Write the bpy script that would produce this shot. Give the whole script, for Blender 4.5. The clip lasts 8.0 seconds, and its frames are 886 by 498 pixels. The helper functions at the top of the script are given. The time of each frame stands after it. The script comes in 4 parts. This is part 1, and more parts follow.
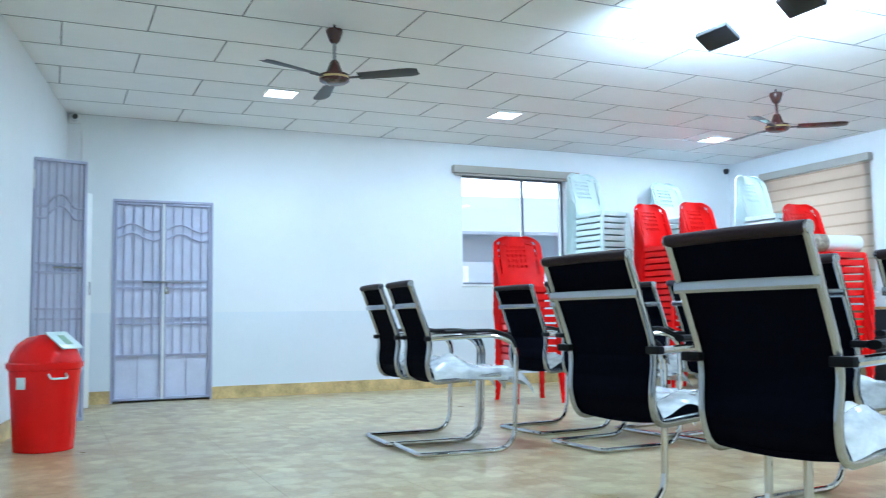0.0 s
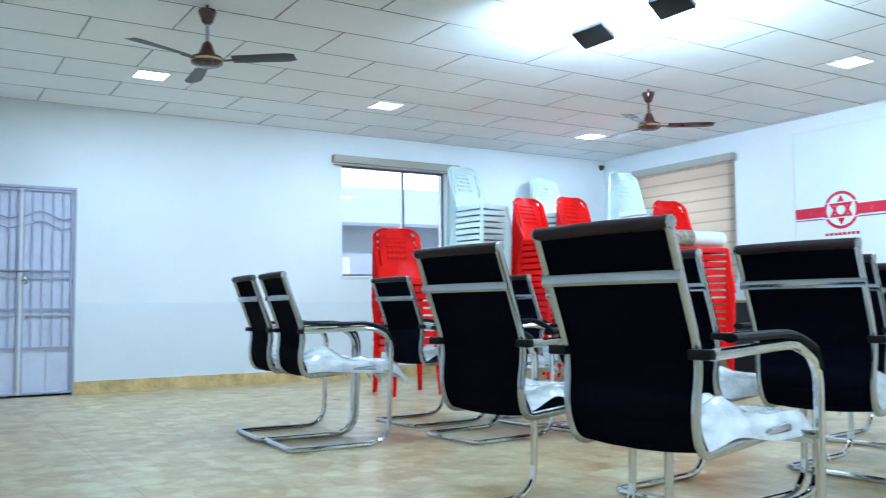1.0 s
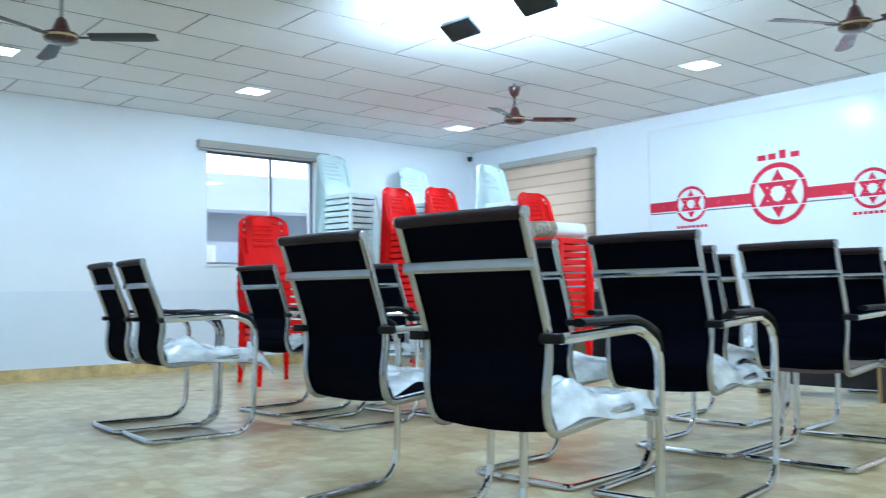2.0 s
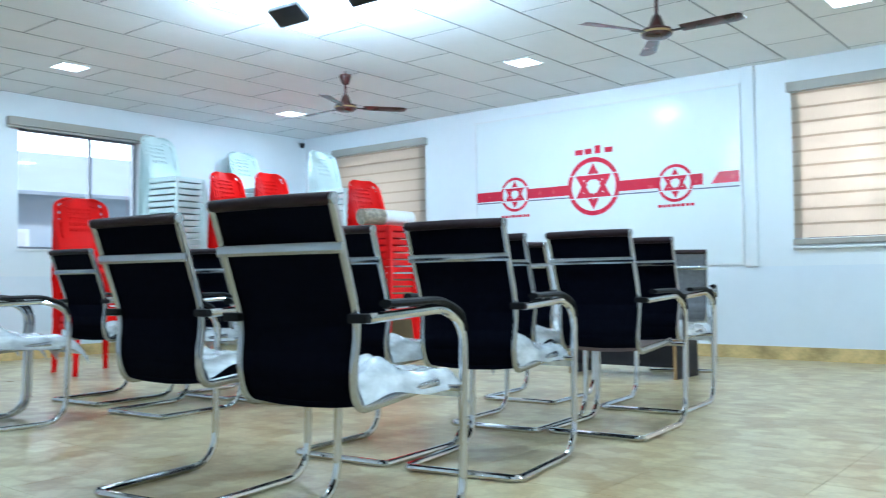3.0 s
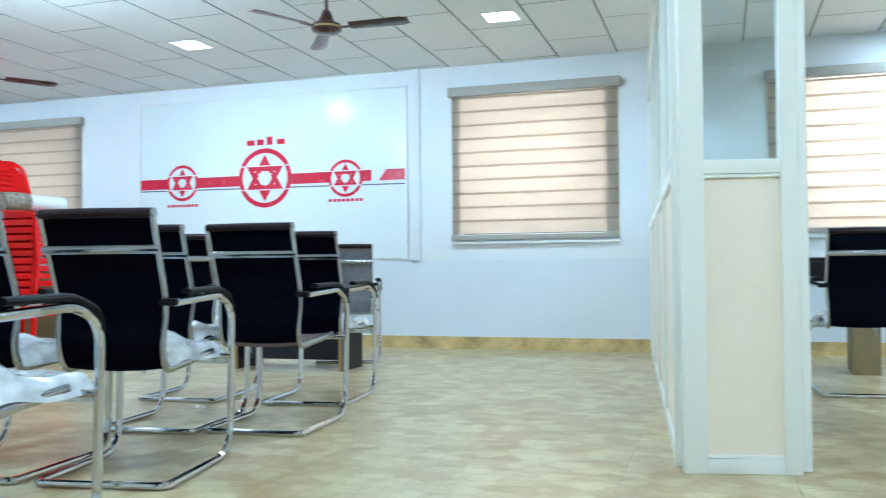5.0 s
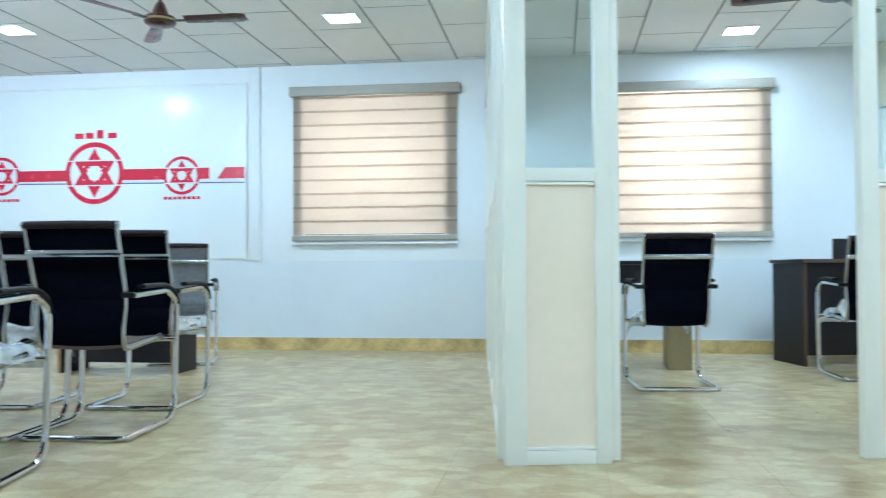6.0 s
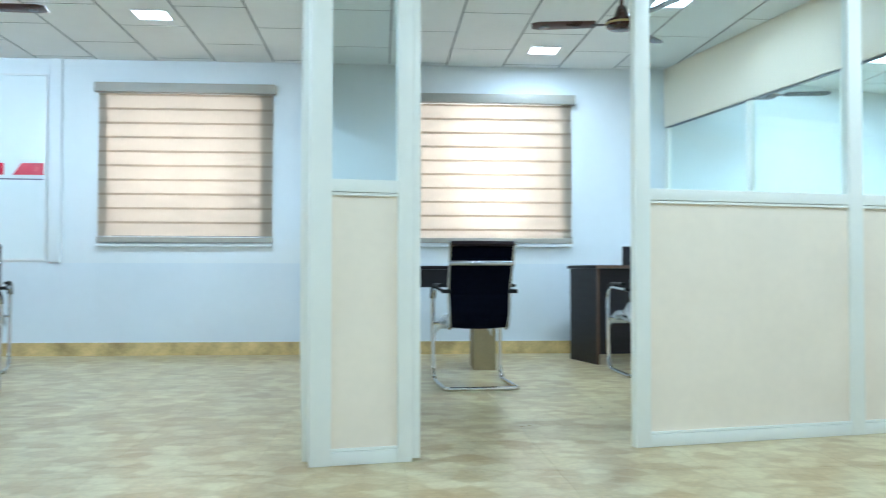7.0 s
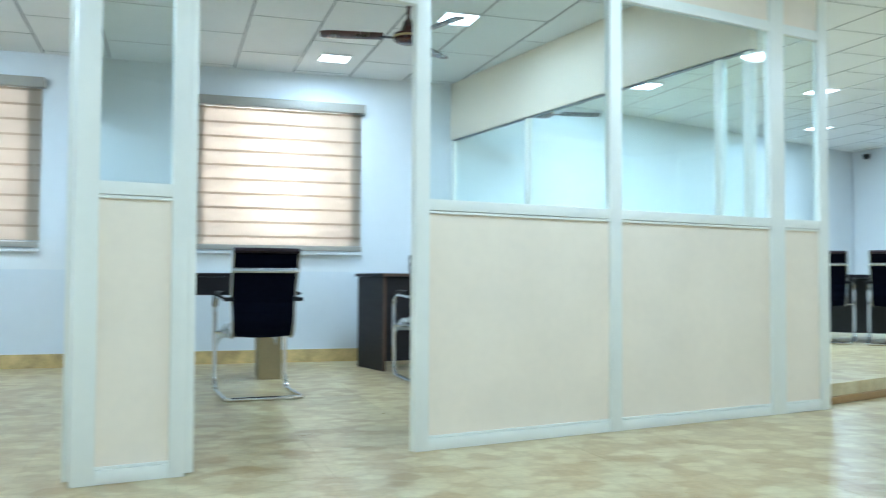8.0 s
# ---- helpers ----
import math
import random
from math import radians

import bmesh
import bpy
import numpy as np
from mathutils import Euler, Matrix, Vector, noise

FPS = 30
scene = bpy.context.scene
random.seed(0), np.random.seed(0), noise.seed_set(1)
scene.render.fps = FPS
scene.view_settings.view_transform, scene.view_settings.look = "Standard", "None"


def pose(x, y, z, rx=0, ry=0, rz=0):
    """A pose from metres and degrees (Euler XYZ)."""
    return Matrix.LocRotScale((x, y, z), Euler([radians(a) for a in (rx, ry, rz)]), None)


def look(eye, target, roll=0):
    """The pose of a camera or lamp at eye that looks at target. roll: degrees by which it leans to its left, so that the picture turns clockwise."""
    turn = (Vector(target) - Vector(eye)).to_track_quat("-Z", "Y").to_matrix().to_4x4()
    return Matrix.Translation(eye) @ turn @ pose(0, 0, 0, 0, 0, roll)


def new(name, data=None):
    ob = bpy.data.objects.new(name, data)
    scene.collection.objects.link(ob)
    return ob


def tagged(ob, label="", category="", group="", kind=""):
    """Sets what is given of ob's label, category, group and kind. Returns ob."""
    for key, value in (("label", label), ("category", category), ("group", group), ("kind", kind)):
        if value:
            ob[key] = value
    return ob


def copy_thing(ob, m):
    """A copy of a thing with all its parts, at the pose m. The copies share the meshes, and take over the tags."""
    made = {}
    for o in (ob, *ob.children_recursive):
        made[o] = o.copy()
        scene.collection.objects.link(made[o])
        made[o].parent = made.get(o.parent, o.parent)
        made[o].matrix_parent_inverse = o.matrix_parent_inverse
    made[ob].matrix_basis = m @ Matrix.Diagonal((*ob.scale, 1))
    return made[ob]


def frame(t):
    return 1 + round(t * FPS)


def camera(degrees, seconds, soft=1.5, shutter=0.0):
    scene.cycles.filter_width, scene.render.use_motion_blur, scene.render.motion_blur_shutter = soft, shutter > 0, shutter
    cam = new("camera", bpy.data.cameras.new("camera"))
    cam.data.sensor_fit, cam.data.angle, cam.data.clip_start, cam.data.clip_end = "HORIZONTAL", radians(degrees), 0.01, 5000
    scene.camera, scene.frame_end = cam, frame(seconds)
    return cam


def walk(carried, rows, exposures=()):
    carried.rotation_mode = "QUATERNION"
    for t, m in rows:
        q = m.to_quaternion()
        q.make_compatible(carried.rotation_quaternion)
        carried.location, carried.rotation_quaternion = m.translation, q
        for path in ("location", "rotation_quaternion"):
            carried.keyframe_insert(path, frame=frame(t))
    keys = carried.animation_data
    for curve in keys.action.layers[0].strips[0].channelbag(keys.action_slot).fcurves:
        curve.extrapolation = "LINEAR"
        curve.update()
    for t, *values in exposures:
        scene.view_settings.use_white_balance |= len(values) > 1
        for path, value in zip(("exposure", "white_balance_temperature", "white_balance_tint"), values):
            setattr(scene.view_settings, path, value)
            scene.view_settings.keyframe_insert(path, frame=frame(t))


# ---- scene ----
import colorsys

# ---------------------------------------------------------------- camera
cam = camera(54.1, 8.0, soft=1.1, shutter=0.5)
# seconds, eye x, y, z, yaw, pitch, lean to the left
ROWS = [
    (0, -0.212, -1.659, 0.766, -24.37, 4.58, -0.76),
    (0.5, -0.172, -1.625, 0.769, -28.02, 4.29, -0.69),
    (1, -0.145, -1.622, 0.770, -32.06, 3.93, -0.66),
    (2.5, -0.159, -1.737, 0.753, -45.59, 2.69, -0.72),
    (3, -0.179, -1.800, 0.746, -51.29, 2.21, -0.68),
    (3.5, -0.142, -1.798, 0.747, -56.87, 1.84, -0.58),
    (4, -0.104, -1.793, 0.750, -62.54, 1.59, -0.60),
    (4.5, -0.078, -1.800, 0.753, -67.54, 1.48, -0.58),
    (6, -0.121, -1.908, 0.755, -82.37, 1.47, -0.22),
    (6.5, -0.208, -1.933, 0.774, -87.98, 1.37, -0.04),
    (7, -0.251, -1.977, 0.783, -94.12, 1.50, 0.07),
    (7.5, -0.273, -2.000, 0.782, -100.31, 1.80, 0.11),
    (8, -0.270, -2.033, 0.783, -107.61, 2.06, 0.28),
]


def eye_pose(x, y, z, yaw, pitch, lean):
    return pose(x, y, z, 0, 0, yaw) @ pose(0, 0, 0, 90 + pitch) @ pose(0, 0, 0, 0, 0, lean)


EXPOSURES = [(0.0, -0.15, 5230, 9), (1.2, -0.22, 5220, 8), (2.5, -0.33, 5240, 7), (4.5, -0.33, 5340, 6), (6.0, -0.39, 5380, 6), (8.0, -0.43, 5360, 6)]
walk(cam, [(t, eye_pose(*r)) for t, *r in ROWS], EXPOSURES)

# ---------------------------------------------------------------- light
CEIL, NORTH, EAST = 2.763, 7.231, 8.03
SOUTH, FAR_EAST = -12.0, 10.6

world = bpy.data.worlds.new("world")
scene.world = world
world.use_nodes = True
wn = world.node_tree.nodes
sky = wn.new("ShaderNodeTexSky")
sky.sky_type = "NISHITA"
sky.sun_disc = False
sky.sun_elevation, sky.sun_rotation = radians(40.6), radians(149)
sky.air_density, sky.dust_density = 1.0, 2.0
wn["Background"].inputs["Strength"].default_value = 0.15
world.node_tree.links.new(sky.outputs["Color"], wn["Background"].inputs["Color"])

sun = new("sun", bpy.data.lights.new("sun", "SUN"))
sun.data.energy, sun.data.angle, sun.data.color = 4.5, radians(0.6), (1.0, 0.93, 0.84)
sun.matrix_world = look((3.6, -6.0, 6.0), (0, 0, 0))

DAY_W = 38.0
LED_W, FLOOD_W = 35.5, 160.0


def area_lamp(name, m, sx, sy, watts, colour):
    ob = new(name, bpy.data.lights.new(name, "AREA"))
    ob.data.shape, ob.data.size, ob.data.size_y = "RECTANGLE", sx, sy
    ob.data.energy, ob.data.color = watts, colour
    ob.matrix_world = m
    return ob


DAY = (1.0, 0.91, 0.82)
for y, z, part_of in ((5.85, 1.80, 0.40), (-0.15, 1.80, 1.0), (-3.0, 1.85, 0.9)):
    area_lamp("window_daylight", look((EAST + 0.62, y, z), (EAST, y, z)), 0.6, 0.8, DAY_W * part_of, DAY)
# added narrow lamp close behind the cabin blind, to whiten its middle
area_lamp("window_daylight", look((EAST + 0.26, -3.06, 1.8), (EAST, -3.06, 1.8)), 0.30, 1.15, DAY_W * 0.75, DAY)

# ---------------------------------------------------------------- materials
def material(name, colour, rough=0.5, metal=0.0, vary=0.0, scale=8.0, bump=0.0, bump_scale=60.0, coat=0.0, stretch=(1, 1, 1), fine=0.0):
    """A principled surface, its colour varied at two scales, with relief."""
    m = bpy.data.materials.new(name)
    m.use_nodes = True
    nt = m.node_tree
    b = nt.nodes["Principled BSDF"]
    b.inputs["Base Color"].default_value = (*colour, 1)
    b.inputs["Roughness"].default_value = rough
    b.inputs["Metallic"].default_value = metal
    b.inputs["Coat Weight"].default_value = coat
    b.inputs["Coat Roughness"].default_value = 0.08
    co = nt.nodes.new("ShaderNodeTexCoord")
    mp = nt.nodes.new("ShaderNodeMapping")
    mp.inputs["Scale"].default_value = stretch
    nt.links.new(co.outputs["Object"], mp.inputs["Vector"])
    if vary:
        n1 = nt.nodes.new("ShaderNodeTexNoise")
        n1.inputs["Scale"].default_value, n1.inputs["Detail"].default_value = scale, 6
        n2 = nt.nodes.new("ShaderNodeTexNoise")
        n2.inputs["Scale"].default_value, n2.inputs["Detail"].default_value = scale * 9, 3
        nt.links.new(mp.outputs["Vector"], n1.inputs["Vector"])
        nt.links.new(mp.outputs["Vector"], n2.inputs["Vector"])
        add = nt.nodes.new("ShaderNodeMath")
        add.operation = "MULTIPLY_ADD"
        add.inputs[1].default_value = 0.35
        nt.links.new(n2.outputs["Fac"], add.inputs[0])
        nt.links.new(n1.outputs["Fac"], add.inputs[2])
        ramp = nt.nodes.new("ShaderNodeValToRGB")
        ramp.color_ramp.elements[0].position, ramp.color_ramp.elements[1].position = 0.4, 0.95
        ramp.color_ramp.elements[0].color = (*[max(0, c * (1 - vary)) for c in colour], 1)
        ramp.color_ramp.elements[1].color = (*[min(1, c * (1 + vary)) for c in colour], 1)
        nt.links.new(add.outputs["Value"], ramp.inputs["Fac"])
        nt.links.new(ramp.outputs["Color"], b.inputs["Base Color"])
        rr = nt.nodes.new("ShaderNodeMapRange")
        rr.inputs["To Min"].default_value, rr.inputs["To Max"].default_value = max(0.02, rough - 0.08), min(1, rough + 0.08)
        nt.links.new(n1.outputs["Fac"], rr.inputs["Value"])
        nt.links.new(rr.outputs["Result"], b.inputs["Roughness"])
    if bump:
        n3 = nt.nodes.new("ShaderNodeTexNoise")
        n3.inputs["Scale"].default_value, n3.inputs["Detail"].default_value = bump_scale, 4
        nt.links.new(mp.outputs["Vector"], n3.inputs["Vector"])
        bp = nt.nodes.new("ShaderNodeBump")
        bp.inputs["Strength"].default_value, bp.inputs["Distance"].default_value = bump, 0.01
        nt.links.new(n3.outputs["Fac"], bp.inputs["Height"])
        nt.links.new(bp.outputs["Normal"], b.inputs["Normal"])
    return m


def glow(name, colour, strength):
    m = bpy.data.materials.new(name)
    m.use_nodes = True
    b = m.node_tree.nodes["Principled BSDF"]
    b.inputs["Base Color"].default_value = (0.9, 0.9, 0.9, 1)
    b.inputs["Emission Color"].default_value = (*colour, 1)
    b.inputs["Emission Strength"].default_value = strength
    return m


def glass(name, tint, rough=0.0):
    m = bpy.data.materials.new(name)
    m.use_nodes = True
    b = m.node_tree.nodes["Principled BSDF"]
    b.inputs["Base Color"].default_value = (*tint, 1)
    b.inputs["Transmission Weight"].default_value = 1.0
    b.inputs["Roughness"].default_value = rough
    b.inputs["IOR"].default_value = 1.45
    return m


def woven(name, colour, through_, lit, rough=0.8):
    """Cloth that lets light through."""
    m = material(name, colour, rough, vary=0.08, scale=30, bump=0.15, bump_scale=400)
    nt = m.node_tree
    out, b = nt.nodes["Material Output"], nt.nodes["Principled BSDF"]
    tr = nt.nodes.new("ShaderNodeBsdfTranslucent")
    tr.inputs["Color"].default_value = (*lit, 1)
    mix = nt.nodes.new("ShaderNodeMixShader")
    mix.inputs["Fac"].default_value = through_
    nt.links.new(b.outputs["BSDF"], mix.inputs[1])
    nt.links.new(tr.outputs["BSDF"], mix.inputs[2])
    nt.links.new(mix.outputs["Shader"], out.inputs["Surface"])
    return m


def stone_print(name):
    """Glazed floor tile with a printed pattern of small beige stones."""
    m = bpy.data.materials.new(name)
    m.use_nodes = True
    nt = m.node_tree
    b = nt.nodes["Principled BSDF"]
    geo = nt.nodes.new("ShaderNodeNewGeometry")
    mp = nt.nodes.new("ShaderNodeMapping")
    mp.inputs["Rotation"].default_value = (0, 0, radians(2))
    nt.links.new(geo.outputs["Position"], mp.inputs["Vector"])
    warp = nt.nodes.new("ShaderNodeTexNoise")
    warp.inputs["Scale"].default_value, warp.inputs["Detail"].default_value = 14.0, 2
    nt.links.new(mp.outputs["Vector"], warp.inputs["Vector"])
    wm = nt.nodes.new("ShaderNodeMixRGB")
    wm.blend_type = "ADD"
    wm.inputs["Fac"].default_value = 0.05
    nt.links.new(mp.outputs["Vector"], wm.inputs["Color1"])
    nt.links.new(warp.outputs["Color"], wm.inputs["Color2"])
    cells = nt.nodes.new("ShaderNodeMapping")
    cells.inputs["Scale"].default_value = (10.0, 8.5, 1.0)
    nt.links.new(wm.outputs["Color"], cells.inputs["Vector"])
    vo = nt.nodes.new("ShaderNodeTexVoronoi")
    vo.feature = "SMOOTH_F1"
    vo.inputs["Smoothness"].default_value = 0.55
    vo.inputs["Scale"].default_value = 1.0
    vo.inputs["Randomness"].default_value = 0.75
    nt.links.new(cells.outputs["Vector"], vo.inputs["Vector"])
    pick = nt.nodes.new("ShaderNodeSeparateColor")
    nt.links.new(vo.outputs["Color"], pick.inputs["Color"])
    br = nt.nodes.new("ShaderNodeValToRGB")
    br.color_ramp.elements[0].position, br.color_ramp.elements[1].position = 0.0, 0.75
    br.color_ramp.elements[0].color = (0.34, 0.205, 0.065, 1)
    br.color_ramp.elements[1].color = (0.635, 0.57, 0.355, 1)
    nt.links.new(pick.outputs["Red"], br.inputs["Fac"])
    cloud = nt.nodes.new("ShaderNodeTexNoise")
    cloud.inputs["Scale"].default_value, cloud.inputs["Detail"].default_value = 4.4, 6
    nt.links.new(mp.outputs["Vector"], cloud.inputs["Vector"])
    ramp = nt.nodes.new("ShaderNodeValToRGB")
    ramp.color_ramp.elements[0].position, ramp.color_ramp.elements[1].position = 0.30, 0.70
    ramp.color_ramp.elements[0].color = (0.31, 0.20, 0.072, 1)
    ramp.color_ramp.elements[1].color = (0.63, 0.57, 0.36, 1)
    nt.links.new(cloud.outputs["Fac"], ramp.inputs["Fac"])
    mx = nt.nodes.new("ShaderNodeMixRGB")
    mx.inputs["Fac"].default_value = 0.48
    nt.links.new(br.outputs["Color"], mx.inputs["Color1"])
    nt.links.new(ramp.outputs["Color"], mx.inputs["Color2"])
    # tan seams between the printed stones
    seam = nt.nodes.new("ShaderNodeTexVoronoi")
    seam.feature = "DISTANCE_TO_EDGE"
    seam.inputs["Scale"].default_value, seam.inputs["Randomness"].default_value = 1.0, 0.75
    nt.links.new(cells.outputs["Vector"], seam.inputs["Vector"])
    sr = nt.nodes.new("ShaderNodeValToRGB")
    sr.color_ramp.elements[0].position, sr.color_ramp.elements[1].position = 0.0, 0.22
    sr.color_ramp.elements[0].color, sr.color_ramp.elements[1].color = (0.66, 0.53, 0.34, 1), (1, 1, 1, 1)
    nt.links.new(seam.outputs["Distance"], sr.inputs["Fac"])
    sm = nt.nodes.new("ShaderNodeMixRGB")
    sm.blend_type = "MULTIPLY"
    sm.inputs["Fac"].default_value = 0.26
    nt.links.new(mx.outputs["Color"], sm.inputs["Color1"])
    nt.links.new(sr.outputs["Color"], sm.inputs["Color2"])
    grain = nt.nodes.new("ShaderNodeTexNoise")
    grain.inputs["Scale"].default_value, grain.inputs["Detail"].default_value = 45, 5
    nt.links.new(mp.outputs["Vector"], grain.inputs["Vector"])
    gm = nt.nodes.new("ShaderNodeMixRGB")
    gm.blend_type = "OVERLAY"
    gm.inputs["Fac"].default_value = 0.25
    nt.links.new(sm.outputs["Color"], gm.inputs["Color1"])
    nt.links.new(grain.outputs["Fac"], gm.inputs["Color2"])
    info = nt.nodes.new("ShaderNodeObjectInfo")
    hs = nt.nodes.new("ShaderNodeHueSaturation")
    rng = nt.nodes.new("ShaderNodeMapRange")
    rng.inputs["To Min"].default_value, rng.inputs["To Max"].default_value = 0.94, 1.06
    nt.links.new(info.outputs["Random"], rng.inputs["Value"])
    nt.links.new(rng.outputs["Result"], hs.inputs["Value"])
    nt.links.new(gm.outputs["Color"], hs.inputs["Color"])
    nt.links.new(hs.outputs["Color"], b.inputs["Base Color"])
    rr = nt.nodes.new("ShaderNodeMapRange")
    rr.inputs["To Min"].default_value, rr.inputs["To Max"].default_value = 0.22, 0.42
    nt.links.new(cloud.outputs["Fac"], rr.inputs["Value"])
    nt.links.new(rr.outputs["Result"], b.inputs["Roughness"])
    bp = nt.nodes.new("ShaderNodeBump")
    bp.inputs["Strength"].default_value, bp.inputs["Distance"].default_value = 0.05, 0.003
    nt.links.new(grain.outputs["Fac"], bp.inputs["Height"])
    nt.links.new(bp.outputs["Normal"], b.inputs["Normal"])
    return m


M_WALL = material("white_wall_paint", (0.80, 0.84, 0.86), 0.55, vary=0.03, scale=1.3, bump=0.06, bump_scale=90)
M_DADO = material("pale_blue_enamel", (0.74, 0.80, 0.85), 0.32, vary=0.03, scale=1.5, bump=0.05, bump_scale=70)
M_CEIL = material("ceiling_board", (0.86, 0.88, 0.88), 0.8, vary=0.03, scale=2.0, bump=0.12, bump_scale=220)
M_JOINT = material("ceiling_joint", (0.30, 0.32, 0.34), 0.8)
M_FLOOR = stone_print("stone_print_tile")
M_GROUT = material("grout", (0.46, 0.40, 0.27), 0.9, vary=0.15, scale=12)
M_SKIRT = material("amber_marble", (0.60, 0.45, 0.20), 0.22, vary=0.45, scale=5, bump=0.03)
M_FRAME = material("cream_aluminium", (0.86, 0.865, 0.79), 0.35, vary=0.03, scale=3)
M_BOARD = material("beige_laminate", (0.89, 0.785, 0.635), 0.42, vary=0.05, scale=2.5, bump=0.05, bump_scale=150)
M_GLASS = glass("partition_glass", (0.88, 0.96, 0.95))
M_PANE = glass("window_glass", (0.95, 0.98, 0.98))
M_STEEL = material("lilac_steel", (0.65, 0.68, 0.82), 0.45, vary=0.10, scale=5, bump=0.05, bump_scale=40)
M_STEEL_D = material("lilac_steel_bar", (0.42, 0.44, 0.58), 0.45, vary=0.10, scale=6)
M_CHROME = material("chrome", (0.62, 0.63, 0.65), 0.10, metal=1.0, vary=0.05, scale=14)
M_SATIN = material("satin_aluminium", (0.42, 0.44, 0.47), 0.18, metal=1.0, vary=0.05, scale=20)
M_MESH = material("black_ribbed_cloth", (0.0022, 0.0028, 0.0070), 0.95, vary=0.3, scale=30, bump=0.25, bump_scale=500)
M_MESH.node_tree.nodes["Principled BSDF"].inputs["Specular IOR Level"].default_value = 0.04
M_PAD = material("black_rubber", (0.003, 0.003, 0.004), 0.6, vary=0.2, scale=40)
M_PAD.node_tree.nodes["Principled BSDF"].inputs["Specular IOR Level"].default_value = 0.2
M_ROLL = material("dark_brown_leatherette", (0.022, 0.012, 0.014), 0.55, vary=0.2, scale=40, bump=0.1, bump_scale=200)
M_ROLL.node_tree.nodes["Principled BSDF"].inputs["Specular IOR Level"].default_value = 0.2
M_RED = material("red_plastic", (0.74, 0.004, 0.003), 0.24, vary=0.06, scale=6, coat=0.12)
M_RED.node_tree.nodes["Principled BSDF"].inputs["Specular IOR Level"].default_value = 0.2
M_WHITE = material("pale_white_plastic", (0.66, 0.79, 0.77), 0.35, vary=0.05, scale=6, coat=0.1)
M_WINDOW = material("dark_window_aluminium", (0.20, 0.22, 0.25), 0.4, metal=0.6, vary=0.05, scale=10)
M_BROWN = material("dark_brown_wood", (0.011, 0.009, 0.011), 0.5, vary=0.25, scale=3, stretch=(1, 1, 8))
M_BROWN.node_tree.nodes["Principled BSDF"].inputs["Specular IOR Level"].default_value = 0.25
M_EDGE = material("tan_wood_edge", (0.33, 0.20, 0.08), 0.5, vary=0.2, scale=6)
M_TAN = material("tan_board", (0.26, 0.205, 0.105), 0.5, vary=0.15, scale=5)
M_EDGE_D = material("brown_wood_edge", (0.075, 0.038, 0.022), 0.5, vary=0.2, scale=6)
M_BLACK = material("black_metal", (0.010, 0.011, 0.014), 0.45, vary=0.2, scale=20)
M_PLAIN = material("white_plastic_box", (0.78, 0.80, 0.80), 0.4, vary=0.03, scale=8)
M_FAN = material("brown_fan_enamel", (0.055, 0.016, 0.013), 0.28, vary=0.15, scale=9, coat=0.3)
M_FANBLADE = material("dark_grey_fan_blade", (0.042, 0.046, 0.055), 0.5, vary=0.1, scale=8)
M_BRASS = material("brass_band", (0.55, 0.42, 0.20), 0.3, metal=1.0, vary=0.1, scale=12)
M_BLIND = woven("beige_blind_cloth", (0.42, 0.36, 0.29), 0.55, (0.70, 0.60, 0.49))
M_SHEER = woven("sheer_blind_cloth", (0.50, 0.45, 0.38), 0.70, (0.84, 0.77, 0.69))
M_CASS = material("taupe_cassette", (0.38, 0.36, 0.31), 0.45, vary=0.05, scale=8)
M_BANNER = material("white_flex_banner", (0.80, 0.86, 0.87), 0.22, vary=0.02, scale=2, bump=0.03, bump_scale=8)
M_INK = material("crimson_ink", (0.60, 0.012, 0.045), 0.25, vary=0.05, scale=12)
M_INK_D = material("dark_ink", (0.10, 0.10, 0.16), 0.3, vary=0.05, scale=12)
M_LED = glow("led_panel", (0.95, 0.98, 1.0), 9.0)


def wrap_film(name):
    """Clear crinkled polythene, part see-through."""
    m = material(name, (0.78, 0.83, 0.87), 0.20, vary=0.22, scale=9, bump=0.45, bump_scale=16, coat=0.5)
    nt = m.node_tree
    out, b = nt.nodes["Material Output"], nt.nodes["Principled BSDF"]
    clear = nt.nodes.new("ShaderNodeBsdfTransparent")
    mix = nt.nodes.new("ShaderNodeMixShader")
    n = nt.nodes.new("ShaderNodeTexNoise")
    n.inputs["Scale"].default_value, n.inputs["Detail"].default_value = 4, 3
    rr = nt.nodes.new("ShaderNodeMapRange")
    rr.inputs["From Min"].default_value, rr.inputs["From Max"].default_value = 0.35, 0.65
    rr.inputs["To Min"].default_value, rr.inputs["To Max"].default_value = 0.42, 0.82
    nt.links.new(n.outputs["Fac"], rr.inputs["Value"])
    nt.links.new(rr.outputs["Result"], mix.inputs["Fac"])
    nt.links.new(clear.outputs["BSDF"], mix.inputs[1])
    nt.links.new(b.outputs["BSDF"], mix.inputs[2])
    nt.links.new(mix.outputs["Shader"], out.inputs["Surface"])
    return m


M_FILM = wrap_film("polythene_wrap")


